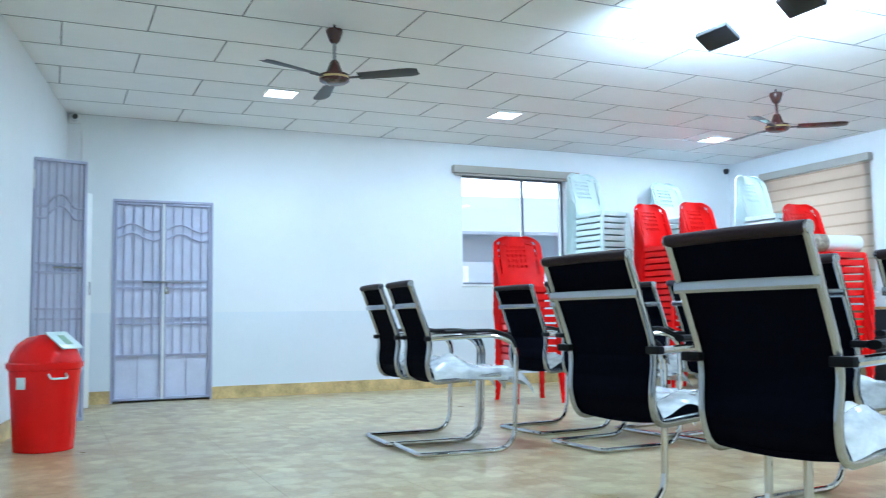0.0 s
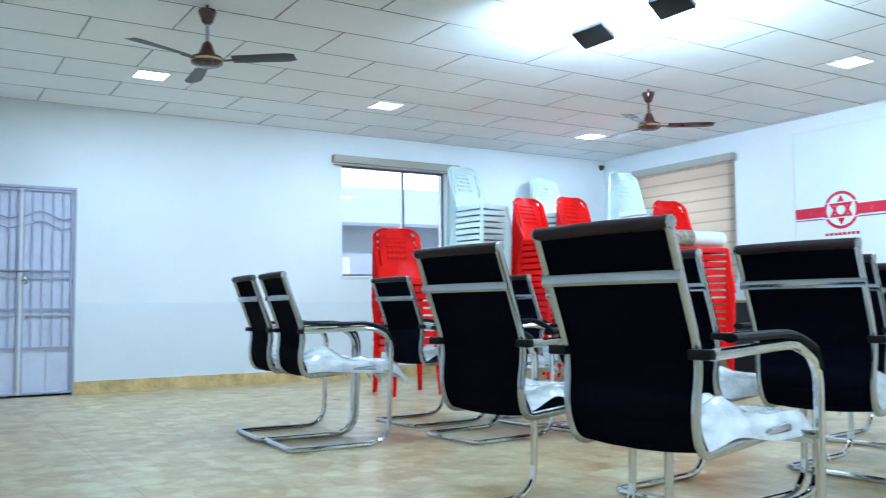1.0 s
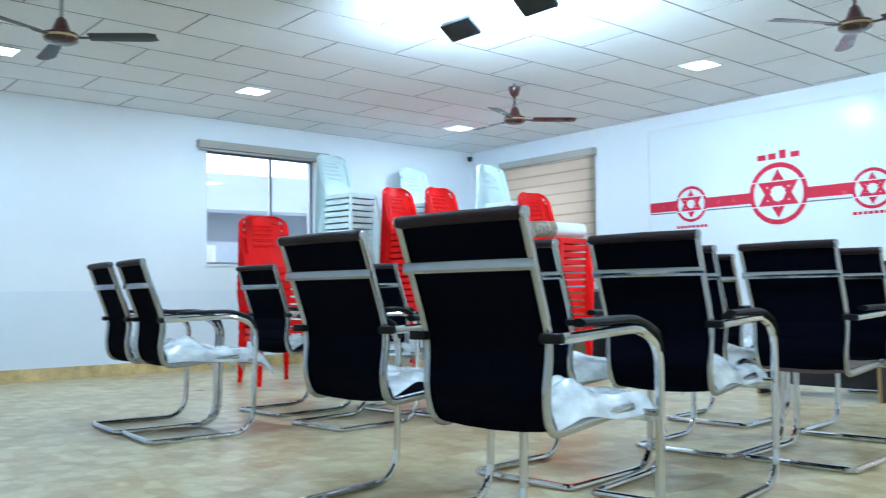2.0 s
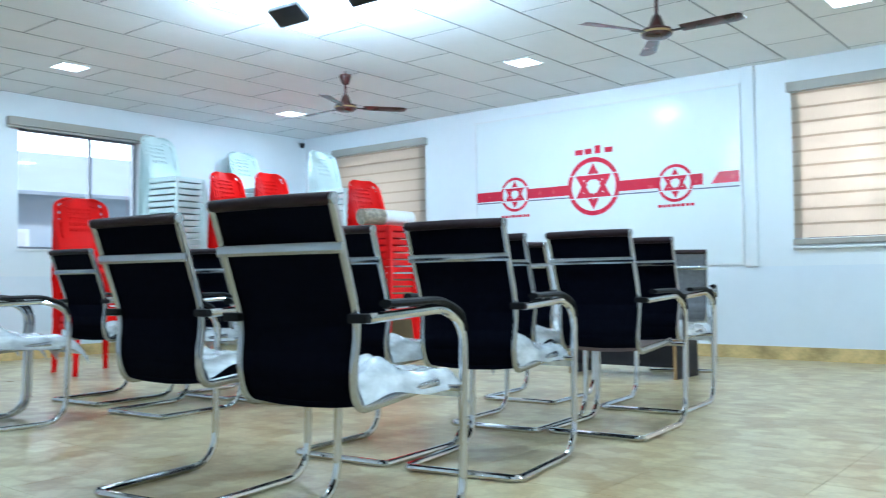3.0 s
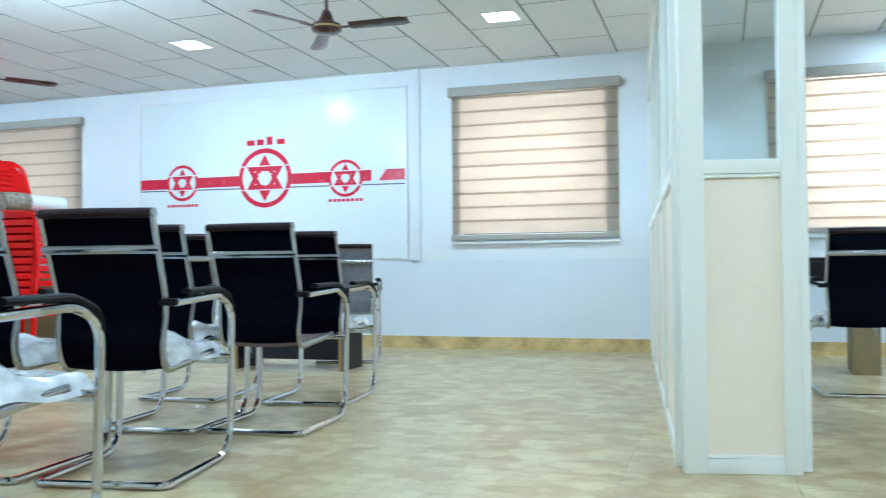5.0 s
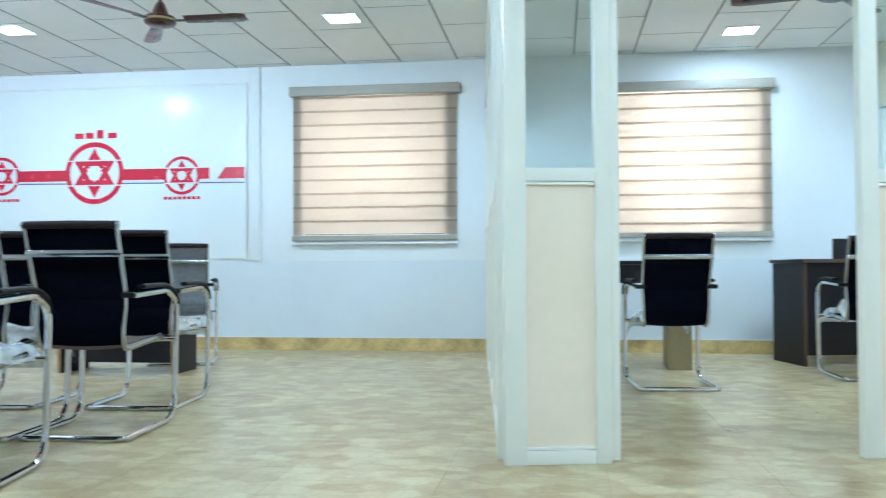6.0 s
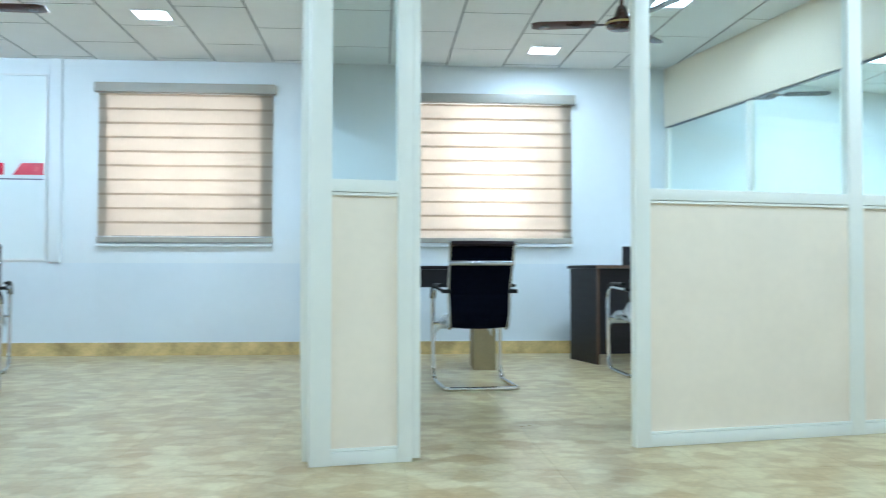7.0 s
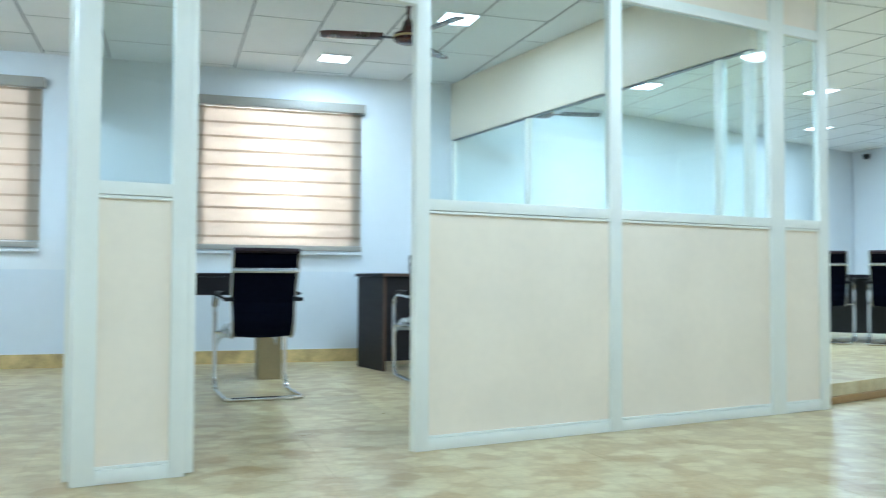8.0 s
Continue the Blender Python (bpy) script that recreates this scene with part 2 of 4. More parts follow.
# ---------------------------------------------------------------- mesh helpers
def bm_box(bm, x0, x1, y0, y1, z0, z1, m=None, bevel=0.0):
    """Adds a box to bm."""
    mat = Matrix.Translation(((x0 + x1) / 2, (y0 + y1) / 2, (z0 + z1) / 2)) @ Matrix.Diagonal((x1 - x0, y1 - y0, z1 - z0, 1))
    if m is not None:
        mat = m @ mat
    made = bmesh.ops.create_cube(bm, size=1.0, matrix=mat)["verts"]
    if bevel:
        edges = {e for v in made for e in v.link_edges}
        bmesh.ops.bevel(bm, geom=list(edges), offset=bevel, segments=2, affect="EDGES", profile=0.6)
    return bm


def box(x0, x1, y0, y1, z0, z1, m=None, bevel=0.0):
    return bm_box(bmesh.new(), x0, x1, y0, y1, z0, z1, m, bevel)


def bm_lathe(bm, profile, segs=20, m=None):
    """Turns a profile of (radius, height) round z."""
    m = m or Matrix.Identity(4)
    rings = []
    for r, z in profile:
        rings.append([bm.verts.new(m @ Vector((r * math.cos(a), r * math.sin(a), z))) for a in (2 * math.pi * k / segs for k in range(segs))])
    for a, b in zip(rings, rings[1:]):
        for k in range(segs):
            bm.faces.new((a[k], a[(k + 1) % segs], b[(k + 1) % segs], b[k]))
    bm.faces.new(rings[0][::-1])
    bm.faces.new(rings[-1])
    return bm


def rounded(points, radius, steps=5):
    """A polyline with its inner corners rounded."""
    pts = [Vector(p) for p in points]
    out = [pts[0]]
    for a, b, c in zip(pts, pts[1:], pts[2:]):
        r = min(radius, (a - b).length * 0.49, (c - b).length * 0.49)
        p, q = b + (a - b).normalized() * r, b + (c - b).normalized() * r
        for k in range(steps + 1):
            t = k / steps
            out.append(p * (1 - t) ** 2 + b * 2 * t * (1 - t) + q * t * t)
    out.append(pts[-1])
    return out


def bm_tube(bm, pts, rx, ry=None, segs=10, closed=False):
    """A tube along pts; rx across, ry up."""
    ry = ry or rx
    pts = [Vector(p) for p in pts]
    n = len(pts)
    rings, up = [], None
    for k, p in enumerate(pts):
        before, after = pts[k - 1] if (k or closed) else p, pts[(k + 1) % n] if (k < n - 1 or closed) else p
        d = (after - before).normalized()
        if up is None:
            up = Vector((0, 0, 1)) if abs(d.z) < 0.9 else Vector((1, 0, 0))
        up = (up - d * up.dot(d)).normalized()
        side = d.cross(up)
        rings.append([bm.verts.new(p + side * rx * math.cos(a) + up * ry * math.sin(a)) for a in (2 * math.pi * j / segs for j in range(segs))])
    pairs = list(zip(rings, rings[1:])) + ([(rings[-1], rings[0])] if closed else [])
    for a, b in pairs:
        for j in range(segs):
            bm.faces.new((a[j], a[(j + 1) % segs], b[(j + 1) % segs], b[j]))
    if not closed:
        bm.faces.new(rings[0][::-1])
        bm.faces.new(rings[-1])
    return bm


def tube(pts, rx, ry=None, segs=10, closed=False):
    return bm_tube(bmesh.new(), pts, rx, ry, segs, closed)


def bm_sheet(bm, rows_, thick=0.0):
    """A skin over rows of points, with thickness along its normals."""
    grid = [[bm.verts.new(p) for p in r] for r in rows_]
    faces = []
    for a, b in zip(grid, grid[1:]):
        for k in range(len(a) - 1):
            faces.append(bm.faces.new((a[k], a[k + 1], b[k + 1], b[k])))
    if thick:
        bmesh.ops.recalc_face_normals(bm, faces=faces)
        bmesh.ops.solidify(bm, geom=faces, thickness=thick)
    return bm


def finish(name, bm, mat, smooth=True):
    bmesh.ops.recalc_face_normals(bm, faces=bm.faces)
    me = bpy.data.meshes.new(name)
    bm.to_mesh(me)
    bm.free()
    me.materials.append(mat)
    if smooth:
        me.polygons.foreach_set("use_smooth", [True] * len(me.polygons))
        me.set_sharp_from_angle(angle=radians(35))
    return me


def part(name, bm, mat, parent, label="", smooth=True):
    ob = new(name, finish(name, bm, mat, smooth))
    ob.parent = parent
    if label:
        tagged(ob, label)
    return ob


def solid(name, bm, mat, label="", category="", group="", kind="", smooth=True):
    return tagged(new(name, finish(name, bm, mat, smooth)), label, category, group, kind)


def thing(name, m, label, category, group="", kind=""):
    ob = new(name)
    ob.empty_display_size = 0.1
    ob.matrix_world = m
    return tagged(ob, label, category, group, kind)


# ---------------------------------------------------------------- structure
T = 0.2


def wall_with_holes(name, m, length, height, holes, mat, label):
    """A wall from x = 0 to length, inner face at y = 0, thickness towards +y, with holes (x0, x1, z0, z1)."""
    bm = bmesh.new()
    xs = sorted({0.0, length, *[h[0] for h in holes], *[h[1] for h in holes]})
    for a, b in zip(xs, xs[1:]):
        mid = (a + b) / 2
        cuts = sorted((h[2], h[3]) for h in holes if h[0] < mid < h[1])
        z = 0.0
        for c0, c1 in cuts:
            if c0 > z + 1e-4:
                bm_box(bm, a, b, 0, T, z, c0)
            z = c1
        if height > z + 1e-4:
            bm_box(bm, a, b, 0, T, z, height)
    bmesh.ops.remove_doubles(bm, verts=bm.verts, dist=1e-4)
    bmesh.ops.transform(bm, matrix=m, verts=bm.verts)
    return solid(name, bm, mat, label, "wall", kind="structure", smooth=False)


TOP = CEIL + 0.02
W_SLOPE = 0.16


def west_x(y):
    return -0.10 + W_SLOPE * (y - 7.21)


# north wall: x grows to the east, thickness to the north
WIN_N = (4.06, 5.46, 1.15, 2.42)
DOOR_N = (0.322, 1.270, 0.0, 1.962)
wall_with_holes("wall_north", pose(-0.6, NORTH, 0), EAST + 0.8, TOP,
                [(WIN_N[0] + 0.6, WIN_N[1] + 0.6, WIN_N[2], WIN_N[3]), (DOOR_N[0] + 0.6, DOOR_N[1] + 0.6, 0.0, DOOR_N[3])], M_WALL, "white painted plaster wall with a steel door")
# east wall: its run goes south from the north corner
E_WINDOWS = [(5.13, 6.51, 1.10, 2.46), (-0.829, 0.554, 1.11, 2.44), (-3.70, -2.35, 1.11, 2.40)]
wall_with_holes("wall_east", pose(EAST, NORTH + 0.0, 0, 0, 0, -90), NORTH + 5.6, TOP,
                [(NORTH - b, NORTH - a, z0, z1) for a, b, z0, z1 in E_WINDOWS], M_WALL, "white painted plaster wall with three blinds")
# west wall, a little out of square
wl = math.hypot(19.4, W_SLOPE * 19.4)
wall_with_holes("wall_west", pose(west_x(SOUTH - 0.1), SOUTH - 0.1, 0, 0, 0, 90 - math.degrees(math.atan(W_SLOPE))), wl - 0.06, TOP, [], M_WALL, "white painted plaster wall")
wall_with_holes("wall_south", pose(FAR_EAST + 0.2, SOUTH, 0, 0, 0, 180), FAR_EAST + 2.0, TOP, [], M_WALL, "white painted far wall of the second room")
wall_with_holes("wall_east_second_room", pose(8.275, -5.40, 0, 0, 0, -72.0), 6.9, TOP, [], M_WALL, "white painted wall of the second room")
wall_with_holes("wall_return", pose(EAST + 0.2, -5.4, 0), FAR_EAST - EAST, TOP, [], M_WALL, "short white return wall")

solid("floor", box(-1.8, FAR_EAST + 0.3, SOUTH - 0.3, NORTH + 0.25, -0.15, -0.004), M_GROUT, "beige stone-print glazed tile floor", "floor", kind="structure", smooth=False)

# ceiling boards, brick-laid along the east-west lines, joints sunk
bm = bmesh.new()
P_ROW, BOARD = 0.545, 1.08
CUT = 0.009
row = -1
while True:
    y1 = 7.21 - P_ROW * row
    y0 = y1 - P_ROW
    if y1 < SOUTH:
        break
    shift = 0.0 if row % 2 == 0 else BOARD / 2
    xa = -0.18 + shift - 3 * BOARD
    while xa < FAR_EAST + 0.2:
        xb = xa + BOARD
        cx0, cx1 = max(xa, -1.7), min(xb, FAR_EAST + 0.15)
        cy0, cy1 = max(y0, SOUTH - 0.1), min(y1, NORTH + 0.1)
        if cx1 - cx0 > 0.05 and cy1 - cy0 > 0.05:
            bm_box(bm, cx0 + CUT * 0.6, cx1 - CUT * 0.6, cy0 + CUT * 0.8, cy1 - CUT * 0.8, CEIL, CEIL + 0.015)
        xa = xb
    row += 1
me = finish("ceiling", bm, M_CEIL, smooth=False)
ceiling = tagged(new("ceiling", me), "white gypsum board ceiling with sunk grey joints", "ceiling", kind="structure")
me.materials.append(M_JOINT)
bm = bmesh.new()
bm.from_mesh(me)
bm_box(bm, -1.8, FAR_EAST + 0.3, SOUTH - 0.3, NORTH + 0.25, CEIL + 0.008, CEIL + 0.16)
bm.faces.ensure_lookup_table()
for fc in bm.faces[-6:]:
    fc.material_index = 1
for fc in bm.faces:
    if abs(fc.normal.z) < 0.5:
        fc.material_index = 1
bm.to_mesh(me)
bm.free()

# skirting, lower wall enamel
def along_wall(name, m, length, gaps, z0, z1, thick, mat, label, category):
    bm = bmesh.new()
    x = 0.0
    for g0, g1 in sorted(gaps) + [(length, length)]:
        if g0 > x + 0.01:
            bm_box(bm, x, g0, -thick, 0.0, z0, z1)
        x = g1
    bmesh.ops.transform(bm, matrix=m, verts=bm.verts)
    return solid(name, bm, mat, label, category, kind="structure", smooth=False)


M_N, M_E = pose(-0.6, NORTH, 0), pose(EAST, NORTH, 0, 0, 0, -90)
M_W = pose(west_x(SOUTH - 0.1), SOUTH - 0.1, 0, 0, 0, 90 - math.degrees(math.atan(W_SLOPE)))
dgap = [(DOOR_N[0] + 0.6, DOOR_N[1] + 0.6)]
along_wall("trim_lower_wall_north", M_N, EAST + 0.6, dgap, 0.12, 0.86, 0.004, M_DADO, "pale blue enamel lower wall", "wall paint")
along_wall("trim_lower_wall_east", M_E, NORTH + 5.6, [], 0.12, 0.86, 0.004, M_DADO, "pale blue enamel lower wall", "wall paint")
along_wall("baseboard_north", M_N, EAST + 0.6, dgap, 0.0, 0.12, 0.014, M_SKIRT, "amber marble-look tile skirting", "skirting")
along_wall("baseboard_east", M_E, NORTH + 5.6, [], 0.0, 0.12, 0.014, M_SKIRT, "amber marble-look tile skirting", "skirting")
along_wall("baseboard_west", M_W, wl - 0.06, [], 0.0, 0.12, 0.014, M_SKIRT, "amber marble-look tile skirting", "skirting")
# bright highlight on the skirting's top edge, made as a thin white strip
along_wall("trim_skirting_top_east", M_E, NORTH + 5.6, [], 0.1205, 0.127, 0.012, M_PLAIN, "white strip standing in for the highlight along the skirting top", "trim")
along_wall("trim_skirting_top_north", M_N, EAST + 0.6, dgap, 0.1205, 0.127, 0.012, M_PLAIN, "white strip standing in for the highlight along the skirting top", "trim")
# boxed cable duct beside the banner
solid("trim_duct", box(EAST - 0.03, EAST - 0.001, 0.98, 1.09, 0.865, CEIL, bevel=0.004), M_WALL, "white boxed duct on the wall", "duct", kind="structure")


# ---------------------------------------------------------------- windows and blinds
def frame_bars(x0, x1, z0, z1, w, d, mid=()):
    """Outer frame and uprights in the plane y = 0, as a list of boxes."""
    out = [(x0, x1, z0, z0 + w), (x0, x1, z1 - w, z1), (x0, x0 + w, z0 + w, z1 - w), (x1 - w, x1, z0 + w, z1 - w)]
    return out + [(c - w / 2, c + w / 2, z0 + w, z1 - w) for c in mid]


def window(name, m, width, z0, z1, label, mid=0.5, ledge=None):
    """A sliding window of two panes, outer at y = 0.1 of its own frame; x along the wall."""
    w = thing(name, m, label, "window", kind="structure")
    for a, b, c, d in frame_bars(0, width, z0, z1, 0.026, 0.05, (width * mid,)):
        part("window_frame", box(a, b, 0.08, 0.13, c, d, bevel=0.004), M_WINDOW, w)
    for a, b in ((0.03, width * mid - 0.016), (width * mid + 0.016, width - 0.03)):
        g = part("pane", box(a, b, 0.10, 0.106, z0 + 0.03, z1 - 0.03), M_PANE, w, smooth=False)
        g.visible_shadow = False
    part("window_sill", box(-0.02, width + 0.02, -0.012, 0.12, z0 - 0.025, z0 - 0.001, bevel=0.004), M_PLAIN, w)
    if ledge:
        part("window_ledge", box(-0.10, width + 0.12, -0.045, -0.0005, ledge - 0.036, ledge - 0.012, bevel=0.005), M_PLAIN, w, "white ledge under the blind")
    return w


window("window_1", pose(WIN_N[0], NORTH, 0), WIN_N[1] - WIN_N[0], WIN_N[2], WIN_N[3], "clear two-pane sliding window with a raised blind", 0.60)
for k, (a, b, z0, z1) in enumerate(E_WINDOWS):
    window("window_%d" % (k + 2), pose(EAST, b, 0, 0, 0, -90), b - a, z0, z1, "two-pane aluminium window behind a closed blind", ledge=(1.02, 1.050, 1.055)[k])


def zebra_blind(m, width, z0, z1, label):
    """A roller blind of alternating bands. Wall plane y = 0, room towards -y."""
    bl = thing("zebra_blind", m, label, "blind", "window blinds")
    part("cassette", box(-0.02, width + 0.02, -0.085, -0.004, z1 - 0.09, z1, bevel=0.012), M_CASS, bl, "taupe aluminium blind cassette")
    top, pitch = z1 - 0.095, 0.133
    z = top
    while z > z0 + 0.07:
        low = max(z - pitch, z0 + 0.05)
        bm = bmesh.new()
        # a band with a slight belly
        rows_ = []
        for q in range(5):
            zz = low + (z - 0.018 - low) * q / 4
            rows_.append([Vector((0.01 + (width - 0.02) * e, -0.018 - 0.004 * math.sin(math.pi * q / 4), zz)) for e in (0, 0.25, 0.5, 0.75, 1)])
        bm_sheet(bm, rows_, 0.0012)
        part("sheer_band", bm, M_SHEER, bl)
        part("dense_band", box(0.01, width - 0.01, -0.026, -0.0245, max(z - 0.020, low), z), M_BLIND, bl, "denser beige band", smooth=False)
        z -= pitch
    part("bottom_rail", box(0.005, width - 0.005, -0.055, -0.030, z0, z0 + 0.05, bevel=0.008), M_CASS, bl, "taupe bottom rail")
    return bl


zebra_blind(pose(EAST, 6.60, 0, 0, 0, -90), 1.58, 1.02, 2.535, "beige zebra roller blind, closed, glowing with daylight")
zebra_blind(pose(EAST, 0.653, 0, 0, 0, -90), 1.62, 1.050, 2.540, "beige zebra roller blind, closed, glowing with daylight")
zebra_blind(pose(EAST, -2.245, 0, 0, 0, -90), 1.58, 1.055, 2.485, "beige zebra roller blind, closed, in the cabin")
nb = thing("raised_blind", pose(3.93, NORTH, 0), "taupe cassette of a fully raised roller blind", "blind", "window blinds")
part("cassette", box(0, 1.68, -0.085, -0.004, 2.420, 2.508, bevel=0.012), M_CASS, nb)
part("bottom_rail", box(0.02, 1.66, -0.055, -0.030, 2.396, 2.4195, bevel=0.006), M_CASS, nb)


# ---------------------------------------------------------------- steel doors
def grille_leaf(parent, x0, x1, z1, y=0.0):
    """One leaf of sheet steel with welded bars in front of it, in the plane y."""
    part("sheet", box(x0, x1, y, y + 0.004, 0.02, z1, ), M_STEEL, parent, smooth=False)
    s = 0.022
    for a, b, c, d in frame_bars(x0, x1, 0.02, z1, s, s):
        part("rim", box(a, b, y - 0.030, y, c, d, bevel=0.003), M_STEEL_D, parent)
    w = x1 - x0
    for z in (0.45, 0.75, 0.81, 1.10, 1.17):
        part("rail", box(x0 + s, x1 - s, y - 0.024, y - 0.004, z - 0.008, z + 0.008), M_STEEL_D, parent, smooth=False)
    for k in range(1, 5):
        x = x0 + w * k / 5
        part("bar", box(x - 0.006, x + 0.006, y - 0.018, y - 0.006, 0.46, z1 - s), M_STEEL_D, parent, smooth=False)
    for zc in (1.60, 1.69):
        pts = [(x0 + s + (w - 2 * s) * e / 16, y - 0.022, zc + 0.035 * math.sin(2 * math.pi * (e / 16) - 0.5)) for e in range(17)]
        part("wave_bar", tube(pts, 0.008, segs=6), M_STEEL_D, parent)
    part("seam", box((x0 + x1) / 2 - 0.004, (x0 + x1) / 2 + 0.004, y - 0.006, y - 0.001, 0.04, 0.44), M_STEEL_D, parent, smooth=False)


d1 = thing("door_1", pose(0, NORTH, 0), "closed lilac-grey double steel door with welded bars", "door", kind="structure")
grille_leaf(d1, 0.345, 0.788, 1.935, 0.03)
grille_leaf(d1, 0.804, 1.247, 1.935, 0.03)
for a, b, c, d in ((0.322, 0.342, 0.0, 1.962), (1.250, 1.270, 0.0, 1.962), (0.342, 1.250, 1.938, 1.962)):
    part("door_frame", box(a, b, -0.01, 0.09, c, d), M_STEEL_D, d1, smooth=False)
part("astragal", box(0.785, 0.807, -0.006, 0.0, 0.03, 1.93), M_PLAIN, d1, "white steel cover strip", smooth=False)
bm = tube([(0.60, -0.016, 1.16), (1.05, -0.016, 1.16)], 0.008)
part("bolt", bm, M_SATIN, d1, "steel sliding bolt")
part("padlock", box(0.805, 0.850, -0.030, -0.010, 1.04, 1.11, bevel=0.006), M_SATIN, d1)
part("hasp", tube([(0.83, -0.02, 1.11), (0.83, -0.02, 1.16)], 0.005), M_SATIN, d1)
solid("wall_north_backing", box(0.25, 1.35, NORTH + T + 0.002, NORTH + T + 0.06, 0, 2.05), M_WALL, "closed space behind the steel door", "wall", kind="structure", smooth=False)

# an open steel gate leaf and a white door leaf, both hung on the west wall
gate_turn = 15.0
GL, GH = 0.399, 2.05
d2 = thing("door_2", pose(-0.352, 5.665, 0, 0, 0, gate_turn), "open lilac-grey steel gate leaf with welded bars", "door", kind="structure")
part("sheet", box(0.01, GL - 0.01, 0.0, 0.004, 0.02, GH - 0.01), M_STEEL, d2, smooth=False)
for a, b, c, d in frame_bars(0.0, GL, 0.01, GH, 0.024, 0.02):
    part("rim", box(a, b, -0.030, 0.0, c, d, bevel=0.003), M_STEEL_D, d2)
for z in (0.45, 0.80, 0.88, 1.16, 1.23):
    part("rail", box(0.024, GL - 0.024, -0.024, -0.004, z - 0.008, z + 0.008), M_STEEL_D, d2, smooth=False)
for k in range(1, 7):
    part("bar", box(GL * k / 7 - 0.005, GL * k / 7 + 0.005, -0.018, -0.006, 0.46, GH - 0.025), M_STEEL_D, d2, smooth=False)
for zc in (1.58, 1.67):
    part("arch_bar", tube([(0.024 + (GL - 0.048) * e / 20, -0.022, zc + (0.10 * math.sin(math.pi * (e - 4) / 12) if 4 <= e <= 16 else 0.0)) for e in range(21)], 0.008, segs=6), M_STEEL_D, d2)
part("bolt", tube([(0.15, -0.04, 1.20), (0.36, -0.04, 1.20)], 0.008), M_SATIN, d2, "steel bolt")
part("hinge", tube([(0.0, -0.02, 1.80), (0.0, -0.02, 1.95)], 0.012), M_PLAIN, d2, "white hinge")
d3 = thing("door_3", pose(-0.168, 6.78, 0, 0, 0, 20), "open white flush door leaf behind the gate", "door", kind="structure")
part("leaf", box(0.0, 0.31, 0.0, 0.035, 0.0, 1.955, bevel=0.003), M_PLAIN, d3)
part("handle", tube([(0.285, -0.03, 1.02), (0.285, -0.03, 1.14)], 0.008), M_SATIN, d3)

# ---------------------------------------------------------------- partition of the cabin
K_P = -0.205
CORNER = Vector((3.285, -1.690, 0))
front_yaw = math.degrees(math.atan2(-1.0, -K_P))
M_FRONT = Matrix.Translation(CORNER) @ pose(0, 0, 0, 0, 0, front_yaw)
M_SIDE = Matrix.Translation(CORNER) @ pose(0, 0, 0, 0, 0, math.degrees(math.atan(0.0935)))
R_LOW, R_HIGH, R_TOP, R_BEAM = 1.108, 1.160, 2.28, 2.225


def partition_wall(name, m, posts, door, label, beam=False):
    """Posts at given runs (x0, x1); boards under and over, glass between. The room side is y < 0 of its frame."""
    pw = thing(name, m, label, "partition", "cabin partitions", "structure")
    for a, b in posts:
        part("post", box(a, b, -0.025, 0.025, 0.0, R_BEAM - 0.041 if beam else CEIL - 0.002, bevel=0.003), M_FRAME, pw)
    if beam:
        part("beam", box(posts[0][0], posts[-1][1], -0.035, 0.035, R_BEAM - 0.03, CEIL - 0.003, bevel=0.003), M_BOARD, pw, "beige laminate beam over the glass")
        part("gasket", box(posts[0][0], posts[-1][1], -0.020, 0.020, R_BEAM - 0.040, R_BEAM - 0.031), M_WINDOW, pw, "dark gasket", smooth=False)
    for (a0, a), (b, b1) in zip(posts, posts[1:]):
        if door and abs(a - door) < 0.2:
            part("door_head", box(a, b, -0.022, 0.022, R_TOP - 0.22, R_TOP - 0.15, bevel=0.003), M_FRAME, pw)
            g = part("pane", box(a, b, -0.003, 0.003, R_TOP - 0.148, CEIL - 0.07), M_GLASS, pw, smooth=False)
            g.visible_shadow = False
            continue
        for z0, z1 in ((0.0, 0.055), (R_LOW, R_HIGH), (R_TOP, R_TOP + 0.06), (CEIL - 0.06, CEIL - 0.003))[:2 if beam else 4]:
            part("rail", box(a, b, -0.022, 0.022, z0, z1, bevel=0.003), M_FRAME, pw)
        part("board", box(a, b, -0.008, 0.008, 0.057, R_LOW - 0.002), M_BOARD, pw, "beige laminate board", smooth=False)
        if not beam:
            part("board", box(a, b, -0.008, 0.008, R_TOP + 0.062, CEIL - 0.062), M_BOARD, pw, "beige laminate board", smooth=False)
        for z, h in ((R_LOW - 0.014, 0.012), (0.057, 0.010)):
            part("bead", box(a, b, -0.018, -0.0085, z, z + h), M_FRAME, pw, smooth=False)
        g = part("pane", box(a, b, -0.003, 0.003, R_HIGH + 0.002, R_BEAM - 0.041 if beam else R_TOP - 0.002), M_GLASS, pw, "clear glass pane", smooth=False)
        g.visible_shadow = False
    return pw


# runs along the front, to the south from the corner; -y of its frame faces west
fl = math.hypot(1, K_P)
front = lambda y: (-1.690 - y) * fl
posts = [(0.0, 0.088), (front(-2.045), front(-2.105)), (front(-3.110), front(-3.182)), (front(-4.234), front(-4.310)), (front(-5.43), front(-5.55)), (front(-5.86), front(-5.94))]
partition_wall("partition_front", M_FRONT, posts, posts[1][1], "cream aluminium partition with beige boards and glass, open doorway")
part("door_stop", box(posts[1][1] + 0.001, posts[1][1] + 0.035, -0.02, 0.06, 0.012, R_TOP - 0.23, bevel=0.003), M_FRAME, bpy.data.objects["partition_front"])
